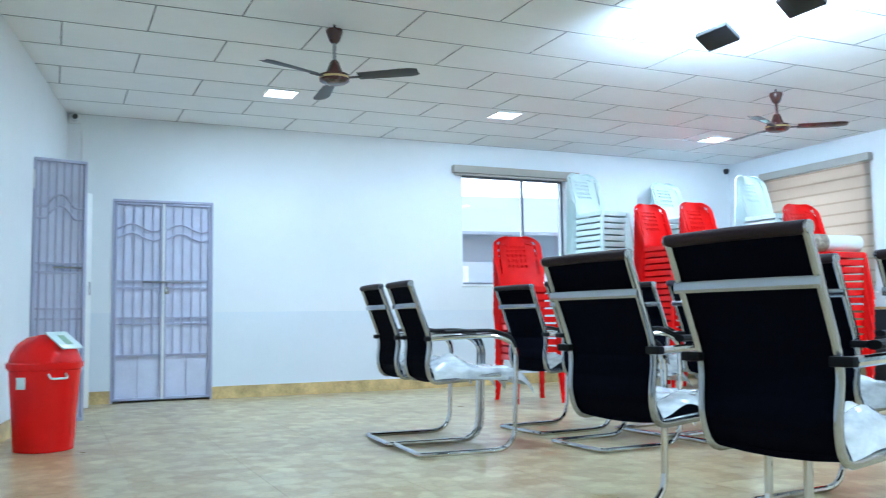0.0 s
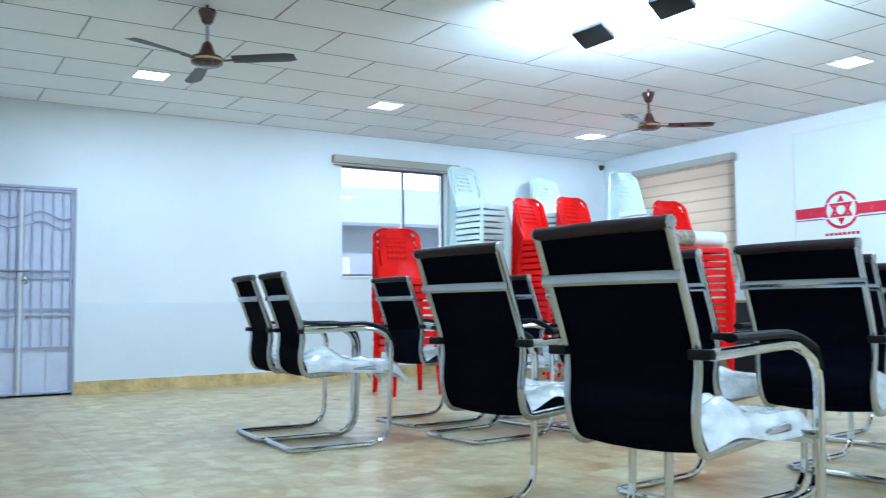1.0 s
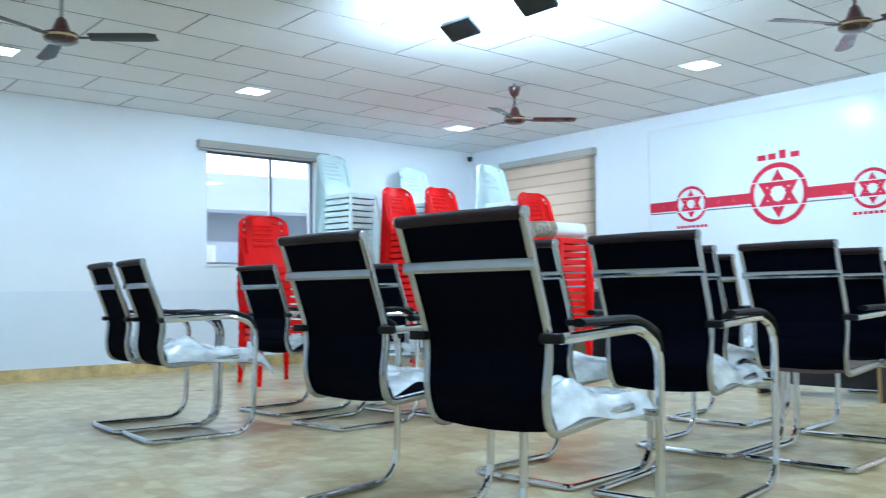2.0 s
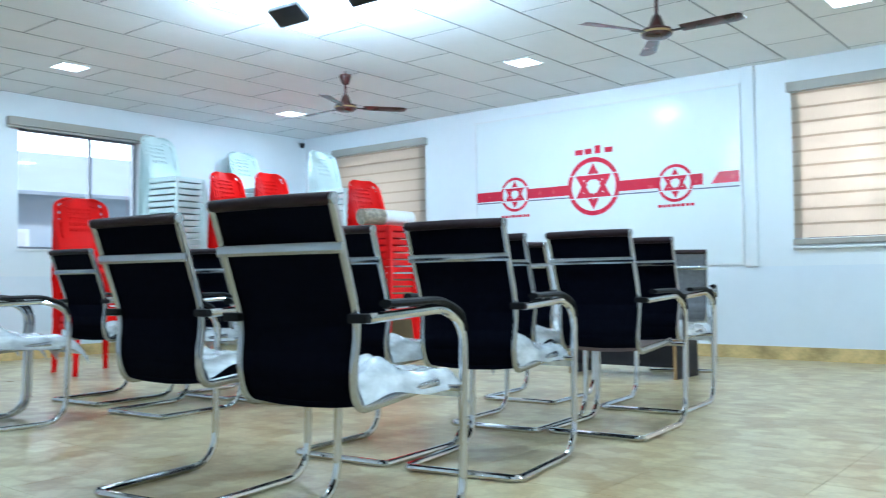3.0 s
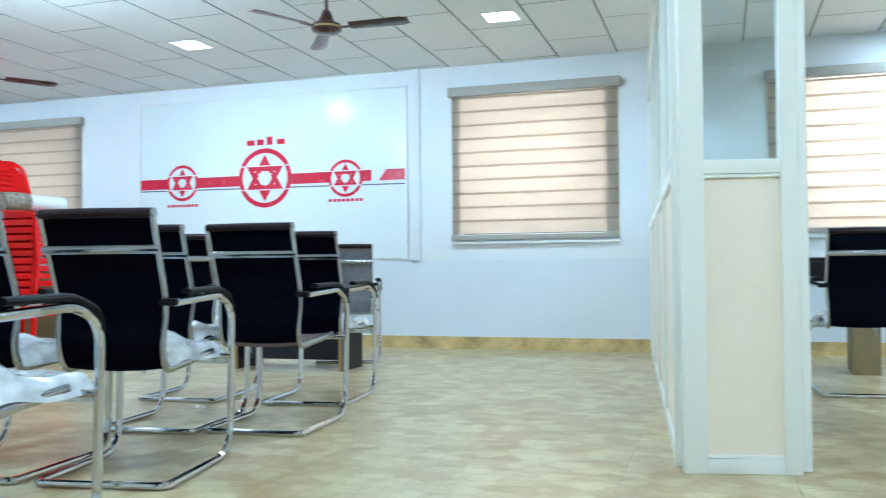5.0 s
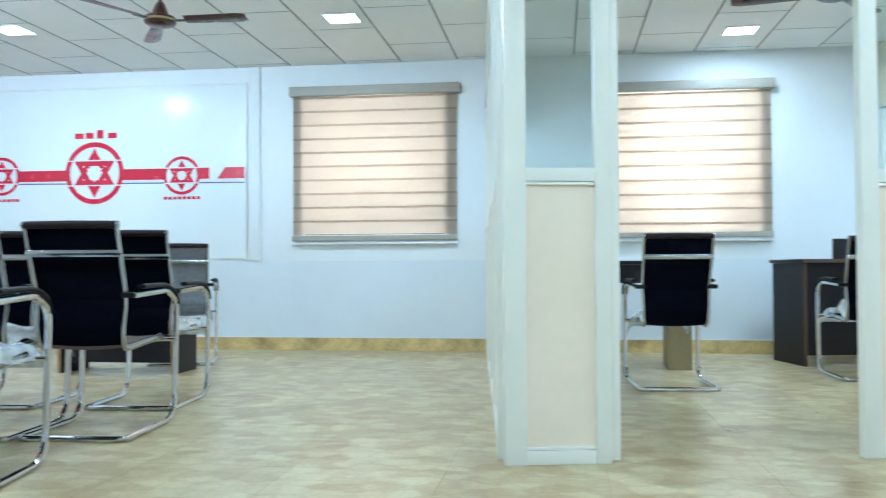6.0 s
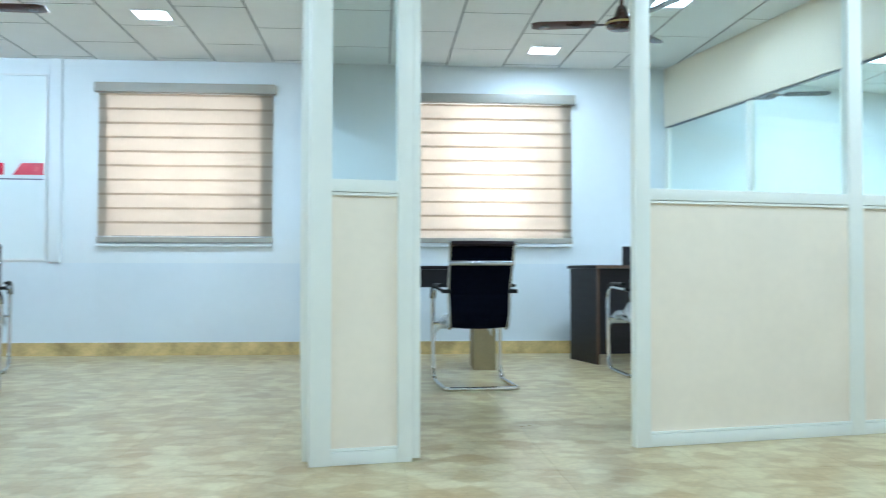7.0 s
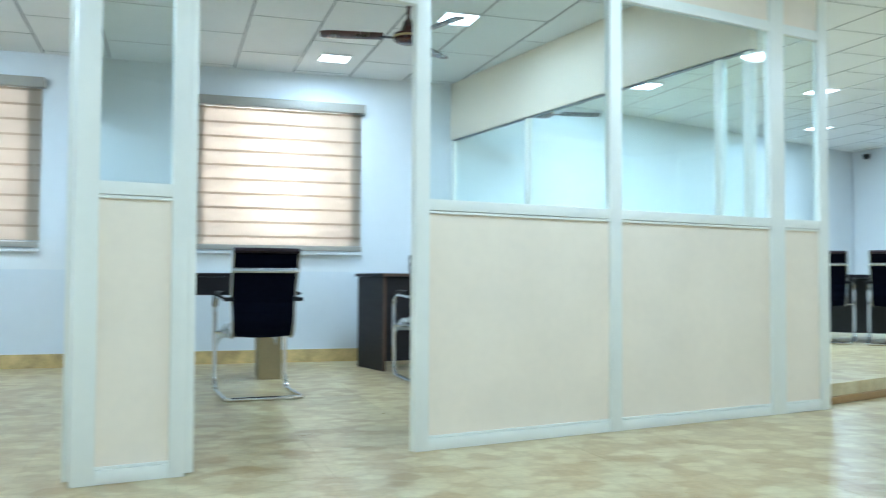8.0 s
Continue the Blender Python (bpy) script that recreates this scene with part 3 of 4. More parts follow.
side_run = (EAST - CORNER.x) / math.cos(math.atan(0.0935))
M_SIDE_L = M_SIDE @ pose(0, 0, 0)
side_posts = [(0.09, 0.15), (1.15, 1.21), (2.25, 2.31), (3.35, 3.41), (side_run - 0.07, side_run - 0.02)]
partition_wall("partition_side", M_SIDE_L, side_posts, None, "cream aluminium side partition with beige boards and glass")
S_CORNER = Vector((4.08, -5.41, 0))
S_SL = 0.164
s_run = (EAST - S_CORNER.x) / math.cos(math.atan(S_SL))
M_SOUTHP = Matrix.Translation(S_CORNER) @ pose(0, 0, 0, 0, 0, math.degrees(math.atan(S_SL)))
partition_wall("partition_south", M_SOUTHP, [(0.06, 0.12), (0.30, 0.36), (1.40, 1.46), (2.54, 2.60), (s_run - 0.07, s_run - 0.02)], None, "cream aluminium rear partition with beige boards and glass", True)

# the second room lies one low step higher
STEP = 0.128
bm = bmesh.new()
edge = [(4.15, -5.58), (4.56, -6.80), (5.90, -10.90), (6.25, SOUTH - 0.05), (FAR_EAST + 0.05, SOUTH - 0.05), (FAR_EAST + 0.05, -5.50), (8.25, -4.80)]
f = bm.faces.new([bm.verts.new((x, y, 0.0)) for x, y in edge])
ex = bmesh.ops.extrude_face_region(bm, geom=[f])["geom"]
bmesh.ops.translate(bm, vec=(0, 0, STEP - 0.002), verts=[v for v in ex if isinstance(v, bmesh.types.BMVert)])
solid("floor_second_room", bm, M_FLOOR, "raised stone-print floor of the second room", "floor", kind="structure", smooth=False)
th = math.degrees(math.atan2(-1.22, 0.41))
solid("threshold", box(0.0, 6.6, -0.03, 0.012, 0.001, 0.045, pose(4.145, -5.58, 0, 0, 0, th), bevel=0.003), M_EDGE, "brown wooden strip at the foot of the step", "threshold", kind="structure")


# ---------------------------------------------------------------- office chairs
def office_chair(m, label, film=True, cloth=M_MESH, seat_cloth=None):
    """Cantilever visitor chair. Faces +x; the front posts stand at x = 0."""
    ch = thing("visitor_chair", m, label, "chair", "visitor chairs")
    W, S, H = 0.214, 0.245, 0.985  # half width of the back, of the sled; height
    for s in (-1, 1):
        y, ys = s * W * 0.96, s * S
        # sled tube: arm, front post, runner
        pts = rounded([(-0.505, ys, 0.652), (-0.10, ys, 0.668), (0.02, ys, 0.61), (0.0, ys, 0.016), (-0.57, ys, 0.016)], 0.13, 6)
        part("leg", tube(pts, 0.0145), M_CHROME, ch)
        # side rail of back and seat: up from seat front, round, to the top
        rail = rounded([(-0.06, y * 0.94, 0.435), (-0.485, y * 0.94, 0.405), (-0.512, y * 0.97, 0.50), (-0.490, y, 0.64), (-0.61, y * 1.02, H - 0.02)], 0.07, 5)
        part("side_rail", tube(rail, 0.011, 0.016), M_SATIN, ch)
        part("arm_joint", box(-0.528, -0.500, min(y, ys) - 0.012, max(y, ys) + 0.012, 0.640, 0.666, bevel=0.006), M_PAD, ch, "black plastic arm joint")
        pad = rounded([(-0.42, ys, 0.690), (-0.12, ys, 0.695), (-0.01, ys, 0.652), (0.012, ys, 0.595)], 0.09, 5)
        part("arm_pad", tube(pad, 0.022, 0.012), M_PAD, ch, "black arm pad")
    part("rear_bar", tube(rounded([(-0.50, -S, 0.016), (-0.578, -S * 0.99, 0.016), (-0.578, S * 0.99, 0.016), (-0.50, S, 0.016)], 0.05, 5), 0.0145), M_CHROME, ch)
    part("seat_bar", tube([(-0.005, -S, 0.415), (-0.005, S, 0.415)], 0.011), M_CHROME, ch)
    # back cloth: one skin with shallow ribs
    bm = bmesh.new()
    prof = rounded([(-0.46, 0, 0.412), (-0.504, 0, 0.50), (-0.482, 0, 0.64), (-0.602, 0, H - 0.015)], 0.06, 6)
    path = []
    for a, b in zip(prof, prof[1:]):
        for q in range(4):
            path.append(a.lerp(b, q / 4))
    path.append(prof[-1])
    rows_, run = [], 0.0
    for k, p in enumerate(path):
        if k:
            run += (p - path[k - 1]).length
        rib = 0.006 * abs(math.sin(math.pi * run / 0.075)) ** 0.5
        rows_.append([Vector((p.x - rib, W * 0.93 * e, p.z)) for e in (-1, -0.5, 0, 0.5, 1)])
    bm_sheet(bm, rows_, 0.008)
    part("backrest", bm, cloth, ch, "ribbed cloth back")
    part("head_roll", tube([(-0.610, -W * 0.985, H - 0.018), (-0.612, 0, H - 0.016), (-0.610, W * 0.985, H - 0.018)], 0.020, 0.018, segs=12), M_ROLL, ch, "dark brown head roll")
    for s in (-1, 1):
        part("end_cap", tube([(-0.610, s * W * 0.985, H - 0.018), (-0.610, s * (W + 0.006), H - 0.018)], 0.0175, segs=12), M_SATIN, ch)
    zb, xb = 0.840, -0.581
    part("back_bar", tube([(xb, -W * 1.03, zb), (xb - 0.014, -W * 0.5, zb), (xb - 0.018, 0, zb), (xb - 0.014, W * 0.5, zb), (xb, W * 1.03, zb)], 0.005, 0.016, segs=10), M_SATIN, ch, "aluminium cross bar")
    # seat
    bm = bmesh.new()
    rows_ = []
    for k in range(19):
        x = -0.47 + 0.48 * k / 18
        z = 0.425 + 0.02 * k / 18 - 0.03 * max(0, (k - 15) / 3) ** 2
        rows_.append([Vector((x, W * 0.90 * e, z + 0.004 * abs(math.sin(math.pi * x / 0.07)) - 0.012 * (1 - e * e))) for e in (-1, -0.5, 0, 0.5, 1)])
    bm_sheet(bm, rows_, 0.016)
    part("seat", bm, seat_cloth or cloth, ch, "ribbed seat pad")
    if film:
        # loose polythene, drawn over the seat and hanging a little past its front
        bm = bmesh.new()
        rnd = random.Random(int(abs(m.translation.x * 91 + m.translation.y * 37) * 10))
        off = Vector((rnd.random() * 9, rnd.random() * 9, 0))
        rows_ = []
        for k in range(29):
            x = -0.47 + 0.62 * k / 28
            r = []
            for j in range(23):
                e = -1.07 + 2.14 * j / 22
                edge = max(0, abs(e) - 0.90) / 0.16
                nose = max(0, (x - 0.03) / 0.10)
                fold = noise.noise(Vector((x * 4 + e * 2.5, e * 2.2 - x * 3, 0)) + off)
                hold = max(0.0, 1 - abs(e) ** 5) * max(0.0, 1 - max(0.0, (x + 0.08) / 0.17) ** 3)
                cr = hold * ((0.6 - abs(fold)) * 0.034 + noise.noise(Vector((x * 16, e * 5, 3)) + off) * 0.008)
                lift = 0.075 * math.exp(-((x + 0.34) / 0.10) ** 2) * max(0.0, 0.5 + noise.noise(Vector((e * 1.6, 5, 1)) + off))
                r.append(Vector((x, W * 0.92 * e, 0.466 + cr + lift - (0.050 + 0.012 * fold) * edge ** 1.3 - 0.070 * nose ** 2.0)))
            rows_.append(r)
        bm_sheet(bm, rows_, 0.002)
        part("polythene_cover", bm, M_FILM, ch, "crinkled clear polythene seat cover")
    return ch


CH = "black cloth cantilever chair with chrome frame and polythene on its seat"
CHAIRS = [  # front post x, middle y, yaw
    (1.955, 0.115, 8.5), (2.075, 0.957, 8.0), (2.25, 3.02, -4.0), (2.25, 3.50, -4.0),
    (3.045, 0.35, 9.5), (2.98, 0.89, 5.0), (3.25, 3.55, 5.0), (3.18, 2.75, 4.0),
    (4.08, 0.285, 4.0), (3.99, 0.82, 5.0), (3.88, 3.08, 4.0), (3.94, 2.54, 4.0),
    (4.93, 0.47, 5.0), (4.88, 1.26, 5.0),
]
M_SEAT = material("brown_seat_cloth", (0.09, 0.055, 0.045), 0.6, vary=0.2, scale=30)
made_chairs = []
for k, (x, y, a) in enumerate(CHAIRS):
    bare = k == 8
    made_chairs.append(office_chair(pose(x, y, 0, 0, 0, a), "black cloth cantilever chair with a bare brown seat" if bare else CH, film=not bare, seat_cloth=M_SEAT if bare else None))
M_GREYMESH = material("grey_net_cloth", (0.21, 0.22, 0.25), 0.7, vary=0.2, scale=30, bump=0.2, bump_scale=400)
office_chair(pose(7.04, 1.29, 0, 0, 0, 19), "grey net cantilever chair with chrome frame by the desk", cloth=M_GREYMESH)
office_chair(pose(6.00, -2.60, 0, 0, 0, 4), "black cloth cantilever chair before the cabin desk")
office_chair(pose(6.62, -4.05, 0, 0, 0, 0), "black cloth cantilever chair drawn up to the cabin desk")

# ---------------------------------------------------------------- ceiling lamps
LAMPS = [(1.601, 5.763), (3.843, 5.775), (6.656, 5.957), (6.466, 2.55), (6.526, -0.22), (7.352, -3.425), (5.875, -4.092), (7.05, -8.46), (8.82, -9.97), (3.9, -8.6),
         # mostly unseen panels, guessed and added to light the west side and front boards
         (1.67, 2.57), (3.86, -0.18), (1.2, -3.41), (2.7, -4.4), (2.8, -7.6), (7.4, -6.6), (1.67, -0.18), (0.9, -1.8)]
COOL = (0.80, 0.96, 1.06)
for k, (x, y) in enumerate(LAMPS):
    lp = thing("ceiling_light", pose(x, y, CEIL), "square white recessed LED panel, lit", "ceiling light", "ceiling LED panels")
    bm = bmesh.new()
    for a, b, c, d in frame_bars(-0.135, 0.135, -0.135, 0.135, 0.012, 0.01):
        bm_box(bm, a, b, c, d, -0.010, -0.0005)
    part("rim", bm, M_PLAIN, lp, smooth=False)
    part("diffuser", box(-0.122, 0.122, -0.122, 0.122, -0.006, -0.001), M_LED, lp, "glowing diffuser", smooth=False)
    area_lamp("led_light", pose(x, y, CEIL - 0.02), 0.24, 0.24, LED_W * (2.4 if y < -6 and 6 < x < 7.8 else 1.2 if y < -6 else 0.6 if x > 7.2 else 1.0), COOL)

# two flood lamps turned up to the ceiling
for x, y in ((3.625, 2.531), (3.628, 1.857)):
    fl_m = pose(x, y, 2.53, 0, 0, 12) @ pose(0, 0, 0, -6, 26)
    fd = thing("flood_lamp", fl_m, "black slim LED flood lamp turned up at the ceiling, lit", "flood lamp", "flood lamps")
    part("body", box(-0.080, 0.080, -0.115, 0.115, -0.018, 0.018, bevel=0.006), M_BLACK, fd)
    part("lens", box(-0.066, 0.066, -0.095, 0.095, 0.0185, 0.021), M_LED, fd, "glowing lens", smooth=False)
    part("stem", tube([(0.0, 0.0, 0.018), (-0.107, 0.02, 0.212)], 0.006), M_PLAIN, fd)
    area_lamp("flood_light", fl_m @ pose(0, 0, 0.03, 180), 0.13, 0.19, FLOOD_W, COOL)


# ---------------------------------------------------------------- fans
def ceiling_fan(x, y, turn, drop, blade, label, blade_len=0.585, pitch=-1):
    fn = thing("ceiling_fan", pose(x, y, CEIL, 0, 0, turn), label, "ceiling fan", "ceiling fans")
    part("hook", tube([(0, 0, -0.001), (0, 0, -0.045)], 0.008), M_BLACK, fn)
    part("canopy", bm_lathe(bmesh.new(), [(0.02, -0.03), (0.055, -0.035), (0.058, -0.05), (0.035, -0.115), (0.018, -0.13)], 20), M_FAN, fn)
    part("rod", tube([(0, 0, -0.12), (0, 0, -drop + 0.10)], 0.012), M_FAN if blade is M_FAN else M_SATIN, fn)
    part("cup", bm_lathe(bmesh.new(), [(0.016, -drop + 0.125), (0.030, -drop + 0.11), (0.055, -drop + 0.045), (0.062, -drop + 0.03)], 20), M_FAN, fn)
    part("motor", bm_lathe(bmesh.new(), [(0.07, -drop + 0.031), (0.098, -drop + 0.022), (0.105, -drop + 0.002), (0.10, -drop - 0.02), (0.075, -drop - 0.035), (0.03, -drop - 0.042)], 28), M_FAN, fn)
    part("band", bm_lathe(bmesh.new(), [(0.1055, -drop + 0.006), (0.108, -drop), (0.1055, -drop - 0.008)], 28), M_BRASS, fn, "brass-coloured band")
    for k in range(3):
        m = pose(0, 0, -drop, 0, 0, 120 * k)
        part("blade_arm", box(0.09, 0.20, -0.018, 0.018, -0.006, 0.0, m, bevel=0.002), M_BLACK, fn)
        bm = bmesh.new()
        rows_ = []
        for q in range(9):
            r = 0.17 + (blade_len - 0.17) * q / 8
            w = 0.046 + 0.018 * q / 8 - (0.02 if q == 8 else 0)
            tilt = pitch * radians(13 - 5 * q / 8)
            rows_.append([m @ Vector((r, e * w * math.cos(tilt), 0.002 + e * w * math.sin(tilt) - 0.006 * (1 - e * e))) for e in (-1, -0.5, 0, 0.5, 1)])
        bm_sheet(bm, rows_, 0.003)
        part("blade", bm, blade, fn)
    return fn


def heading(x0, y0, x1, y1):
    return math.degrees(math.atan2(y1 - y0, x1 - x0))


ceiling_fan(1.507, 3.875, heading(1.59, 3.60, 1.044, 3.32) - 4, 0.37, M_FANBLADE, "brown ceiling fan with dark grey blades and a brass band")
ceiling_fan(5.64, 4.03, heading(5.44, 3.74, 5.908, 3.415), 0.345, M_FAN, "glossy brown three-blade ceiling fan at rest")
ceiling_fan(5.227, 0.672, heading(5.11, 0.60, 5.125, 0.031), 0.36, M_FAN, "glossy brown three-blade ceiling fan at rest")
ceiling_fan(7.70, -5.62, 20, 0.30, M_FANBLADE, "dark ceiling fan in the second room")
ceiling_fan(5.282, -3.545, heading(5.09, -3.36, 5.183, -2.851), 0.36, M_FAN, "glossy brown three-blade ceiling fan in the cabin", pitch=1)

# ---------------------------------------------------------------- banner
BX = EAST - 0.012
bn = thing("wall_banner", pose(EAST, 0, 0), "white flex banner with crimson round emblems and stripe", "banner")
part("sheet", box(-0.010, -0.002, 1.135, 4.245, 0.90, 2.60), M_BANNER, bn, smooth=False)
for a, b, c, d in ((1.115, 1.134, 0.88, 2.62), (4.246, 4.262, 0.88, 2.62), (1.134, 4.246, 2.601, 2.618), (1.134, 4.246, 0.882, 0.899)):
    part("edge_strip", box(-0.016, -0.001, a, b, c, d), M_PLAIN, bn, smooth=False)


def flat(points, x, mat, name, label=""):
    """A thin flat shape on the banner, from (y, z) points."""
    bm = bmesh.new()
    vs = [bm.verts.new((x, y, z)) for y, z in points]
    f = bm.faces.new(vs)
    ex = bmesh.ops.extrude_face_region(bm, geom=[f])["geom"]
    bmesh.ops.translate(bm, vec=(-0.0012, 0, 0), verts=[v for v in ex if isinstance(v, bmesh.types.BMVert)])
    return part(name, bm, mat, bn, label, smooth=False)


def ring_shape(cy, cz, r0, r1, x, mat, name):
    bm = bmesh.new()
    n = 48
    a = [[bm.verts.new((xx, cy + r * math.cos(2 * math.pi * k / n), cz + r * math.sin(2 * math.pi * k / n))) for k in range(n)] for r, xx in ((r0, x), (r1, x), (r1, x - 0.0012), (r0, x - 0.0012))]
    for q in range(4):
        for k in range(n):
            bm.faces.new((a[q][k], a[q][(k + 1) % n], a[(q + 1) % 4][(k + 1) % n], a[(q + 1) % 4][k]))
    return part(name, bm, mat, bn, "crimson ring", smooth=False)


L0 = -0.0102
M_PAPER = material("white_print", (0.82, 0.86, 0.88), 0.25, vary=0.02, scale=4)
flat([(4.245, 1.675), (4.245, 1.785), (1.50, 1.785), (1.50, 1.675)], L0, M_INK, "stripe", "crimson stripe")
flat([(4.245, 1.652), (4.245, 1.664), (1.14, 1.640), (1.14, 1.628)], L0, M_INK_D, "thin_stripe", "thin dark stripe")
flat([(1.42, 1.675), (1.34, 1.785), (1.14, 1.785), (1.14, 1.675)], L0, M_INK, "stripe", "crimson stripe end")
for cy, cz, r in ((2.705, 1.752, 0.312), (3.71, 1.735, 0.195), (1.785, 1.712, 0.190)):
    n = 40
    flat([(cy + r * 0.99 * math.cos(2 * math.pi * k / n), cz + r * 0.99 * math.sin(2 * math.pi * k / n)) for k in range(n)], L0 - 0.0014, M_PAPER, "disc", "white disc")
    ring_shape(cy, cz, r * 0.84, r, L0 - 0.0028, M_INK, "ring")
    for s in (1, -1):
        tri = [(cy + r * 0.80 * math.sin(2 * math.pi * k / 3), cz + s * r * 0.80 * math.cos(2 * math.pi * k / 3)) for k in range(3)]
        tri_in = [(cy + r * 0.46 * math.sin(2 * math.pi * k / 3), cz + s * r * 0.46 * math.cos(2 * math.pi * k / 3)) for k in range(3)]
        for k in range(3):
            q = [tri[k], tri[(k + 1) % 3], tri_in[(k + 1) % 3], tri_in[k]]
            flat(q, L0 - (0.0042 if s > 0 else 0.0056), M_INK, "star_bar", "crimson star bar")
    flat([(cy + r * 0.30 * math.cos(2 * math.pi * k / 3 - math.pi / 2), cz + r * 0.30 * math.sin(2 * math.pi * k / 3 - math.pi / 2)) for k in range(3)], L0 - 0.0070, M_PAPER, "hub", "white hub")
    for s in (1, -1):
        flat([(cy - r * 0.98, cz + s * r * 0.40 - 0.005), (cy + r * 0.98, cz + s * r * 0.40 - 0.005), (cy + r * 0.98, cz + s * r * 0.40 + 0.005), (cy - r * 0.98, cz + s * r * 0.40 + 0.005)], L0 - 0.0084, M_PAPER, "cross_line", "white line")
# lettering as plain bars
LETTERS = [(2.92 - 0.118 * k, 2.92 - 0.118 * k - w, 2.10, 2.10 + h) for k, (w, h) in enumerate(((0.095, 0.055), (0.085, 0.06), (0.07, 0.085), (0.095, 0.055)))]
LETTERS += [(y + 0.19 - 0.049 * k, y + 0.19 - 0.049 * k - 0.038, 1.475, 1.503) for y in (1.785, 3.71) for k in range(8)]
for y0, y1, z0, z1 in LETTERS:
    flat([(y0, z0), (y1, z0), (y1, z1), (y0, z1)], L0, M_INK, "lettering_bar", "crimson lettering bar")

# ---------------------------------------------------------------- waste bin
bx, by = -0.232, 4.24
wb = thing("waste_bin", pose(bx, by, 0, 0, 0, 35), "red plastic swing-lid waste bin on the floor", "waste bin")
part("body", bm_lathe(bmesh.new(), [(0.160, 0.0), (0.172, 0.004), (0.190, 0.28), (0.205, 0.485), (0.213, 0.49), (0.213, 0.51), (0.200, 0.514)], 36), M_RED, wb)
lid = [(0.220, 0.500), (0.222, 0.528), (0.208, 0.537), (0.197, 0.580), (0.165, 0.640), (0.106, 0.683), (0.04, 0.699), (0.005, 0.701)]
ld = part("lid", bm_lathe(bmesh.new(), lid, 36), M_RED, wb, "domed red lid")
m_fl = pose(0, 0, 0, 0, 0, -72) @ pose(0.122, 0, 0.649, 0, 38)
part("flap", box(-0.085, 0.080, -0.100, 0.100, 0.012, 0.022, m_fl, bevel=0.006), M_WHITE, ld, "pale swing flap")
part("flap_leaf_print", box(-0.045, 0.045, -0.030, 0.030, 0.0225, 0.0235, m_fl), material("green_print", (0.20, 0.36, 0.22), 0.4), ld, "green print", smooth=False)
hm = pose(0, 0, 0, 0, 0, -105)
part("handle", tube([hm @ Vector(p) for p in rounded([(0.198, -0.05, 0.465), (0.236, -0.05, 0.44), (0.236, 0.05, 0.44), (0.198, 0.05, 0.465)], 0.02, 4)], 0.007), M_WHITE, wb, "white wire handle")
part("sticker", box(0.198, 0.2045, -0.03, 0.03, 0.38, 0.45, pose(0, 0, 0, 0, 0, -165)), M_WHITE, wb, "white sticker", smooth=False)


# ---------------------------------------------------------------- stacked plastic chairs
def plastic_chair(m, mat, label, group):
    """Moulded side chair, faces +x, feet round the origin."""
    pc = thing("plastic_chair", m, label, "chair", group)
    # shell back, rounded at the top, with slots left between ribs
    D, HB, SZ = 0.20, 0.935, 0.42
    nq = 9
    def back_point(e, h):
        half = 0.246 * (0.90 + 0.10 * min(1, h / 0.4)) * math.sqrt(1 - 0.80 * max(0, (h - 0.74) / 0.26) ** 3.0)
        x = -0.15 - 0.16 * h - 0.060 * (1 - e * e) * (0.5 + 0.5 * h)
        return Vector((x, half * e, SZ + (HB - SZ) * h))
    bm = bmesh.new()
    nj, nk = 22, 26
    levels = [math.sin(0.5 * math.pi * k / nk) ** 0.9 for k in range(nk + 1)]
    rows_ = [[back_point(-1 + 2 * j / nj, h) for j in range(nj + 1)] for h in levels]
    grid = [[bm.verts.new(p) for p in r] for r in rows_]
    faces = []
    for k in range(len(levels) - 1):
        for j in range(nj):
            # long slots at the sides, small perforations in the middle
            slot = (4 <= k <= 17 and j in (2, nj - 3) and k % 6 != 3) or (5 <= k <= 15 and 6 <= j <= nj - 7 and k % 2 == 0 and j % 2 == 0)
            if not slot:
                faces.append(bm.faces.new((grid[k][j], grid[k][j + 1], grid[k + 1][j + 1], grid[k + 1][j])))
    bmesh.ops.recalc_face_normals(bm, faces=faces)
    bmesh.ops.solidify(bm, geom=faces, thickness=0.006)
    part("back", bm, mat, pc)
    bm = bmesh.new()
    rows_ = [[Vector((-0.17 + 0.40 * k / 8, (0.190 + 0.02 * k / 8) * (-1 + 2 * j / 8), SZ + 0.012 * (k / 8) - 0.012 * (1 - (-1 + 2 * j / 8) ** 2) - 0.03 * max(0, (k - 7)) )) for j in range(9)] for k in range(9)]
    bm_sheet(bm, rows_, 0.006)
    for s in (-1, 1):
        bm_box(bm, -0.18, 0.225, s * 0.206 - 0.005, s * 0.206 + 0.005, SZ - 0.040, SZ + 0.010)
    bm_box(bm, 0.222, 0.232, -0.206, 0.206, SZ - 0.040, SZ + 0.010)
    part("seat", bm, mat, pc)
    for s in (-1, 1):
        for x0, x1 in ((0.235, 0.275), (-0.19, -0.25)):
            bm = bmesh.new()
            a, b = Vector((x0, s * 0.192, SZ)), Vector((x1, s * 0.228, 0.0))
            bm_tube(bm, [a, a.lerp(b, 0.5), b], 0.024, 0.013, segs=8)
            part("leg", bm, mat, pc)
    return pc


def stack(x, y, yaw, count, mat, label, group, lean=0.004):
    first = plastic_chair(pose(x, y, 0, 0, 0, yaw), mat, label, group)
    c, s = math.cos(radians(yaw)), math.sin(radians(yaw))
    for k in range(1, count):
        jit = random.uniform(-1, 1) * 0.004
        copy_thing(first, pose(x + c * lean * k + jit, y + s * lean * k + jit, 0.068 * k, 0, 0, yaw + random.uniform(-0.6, 0.6)))


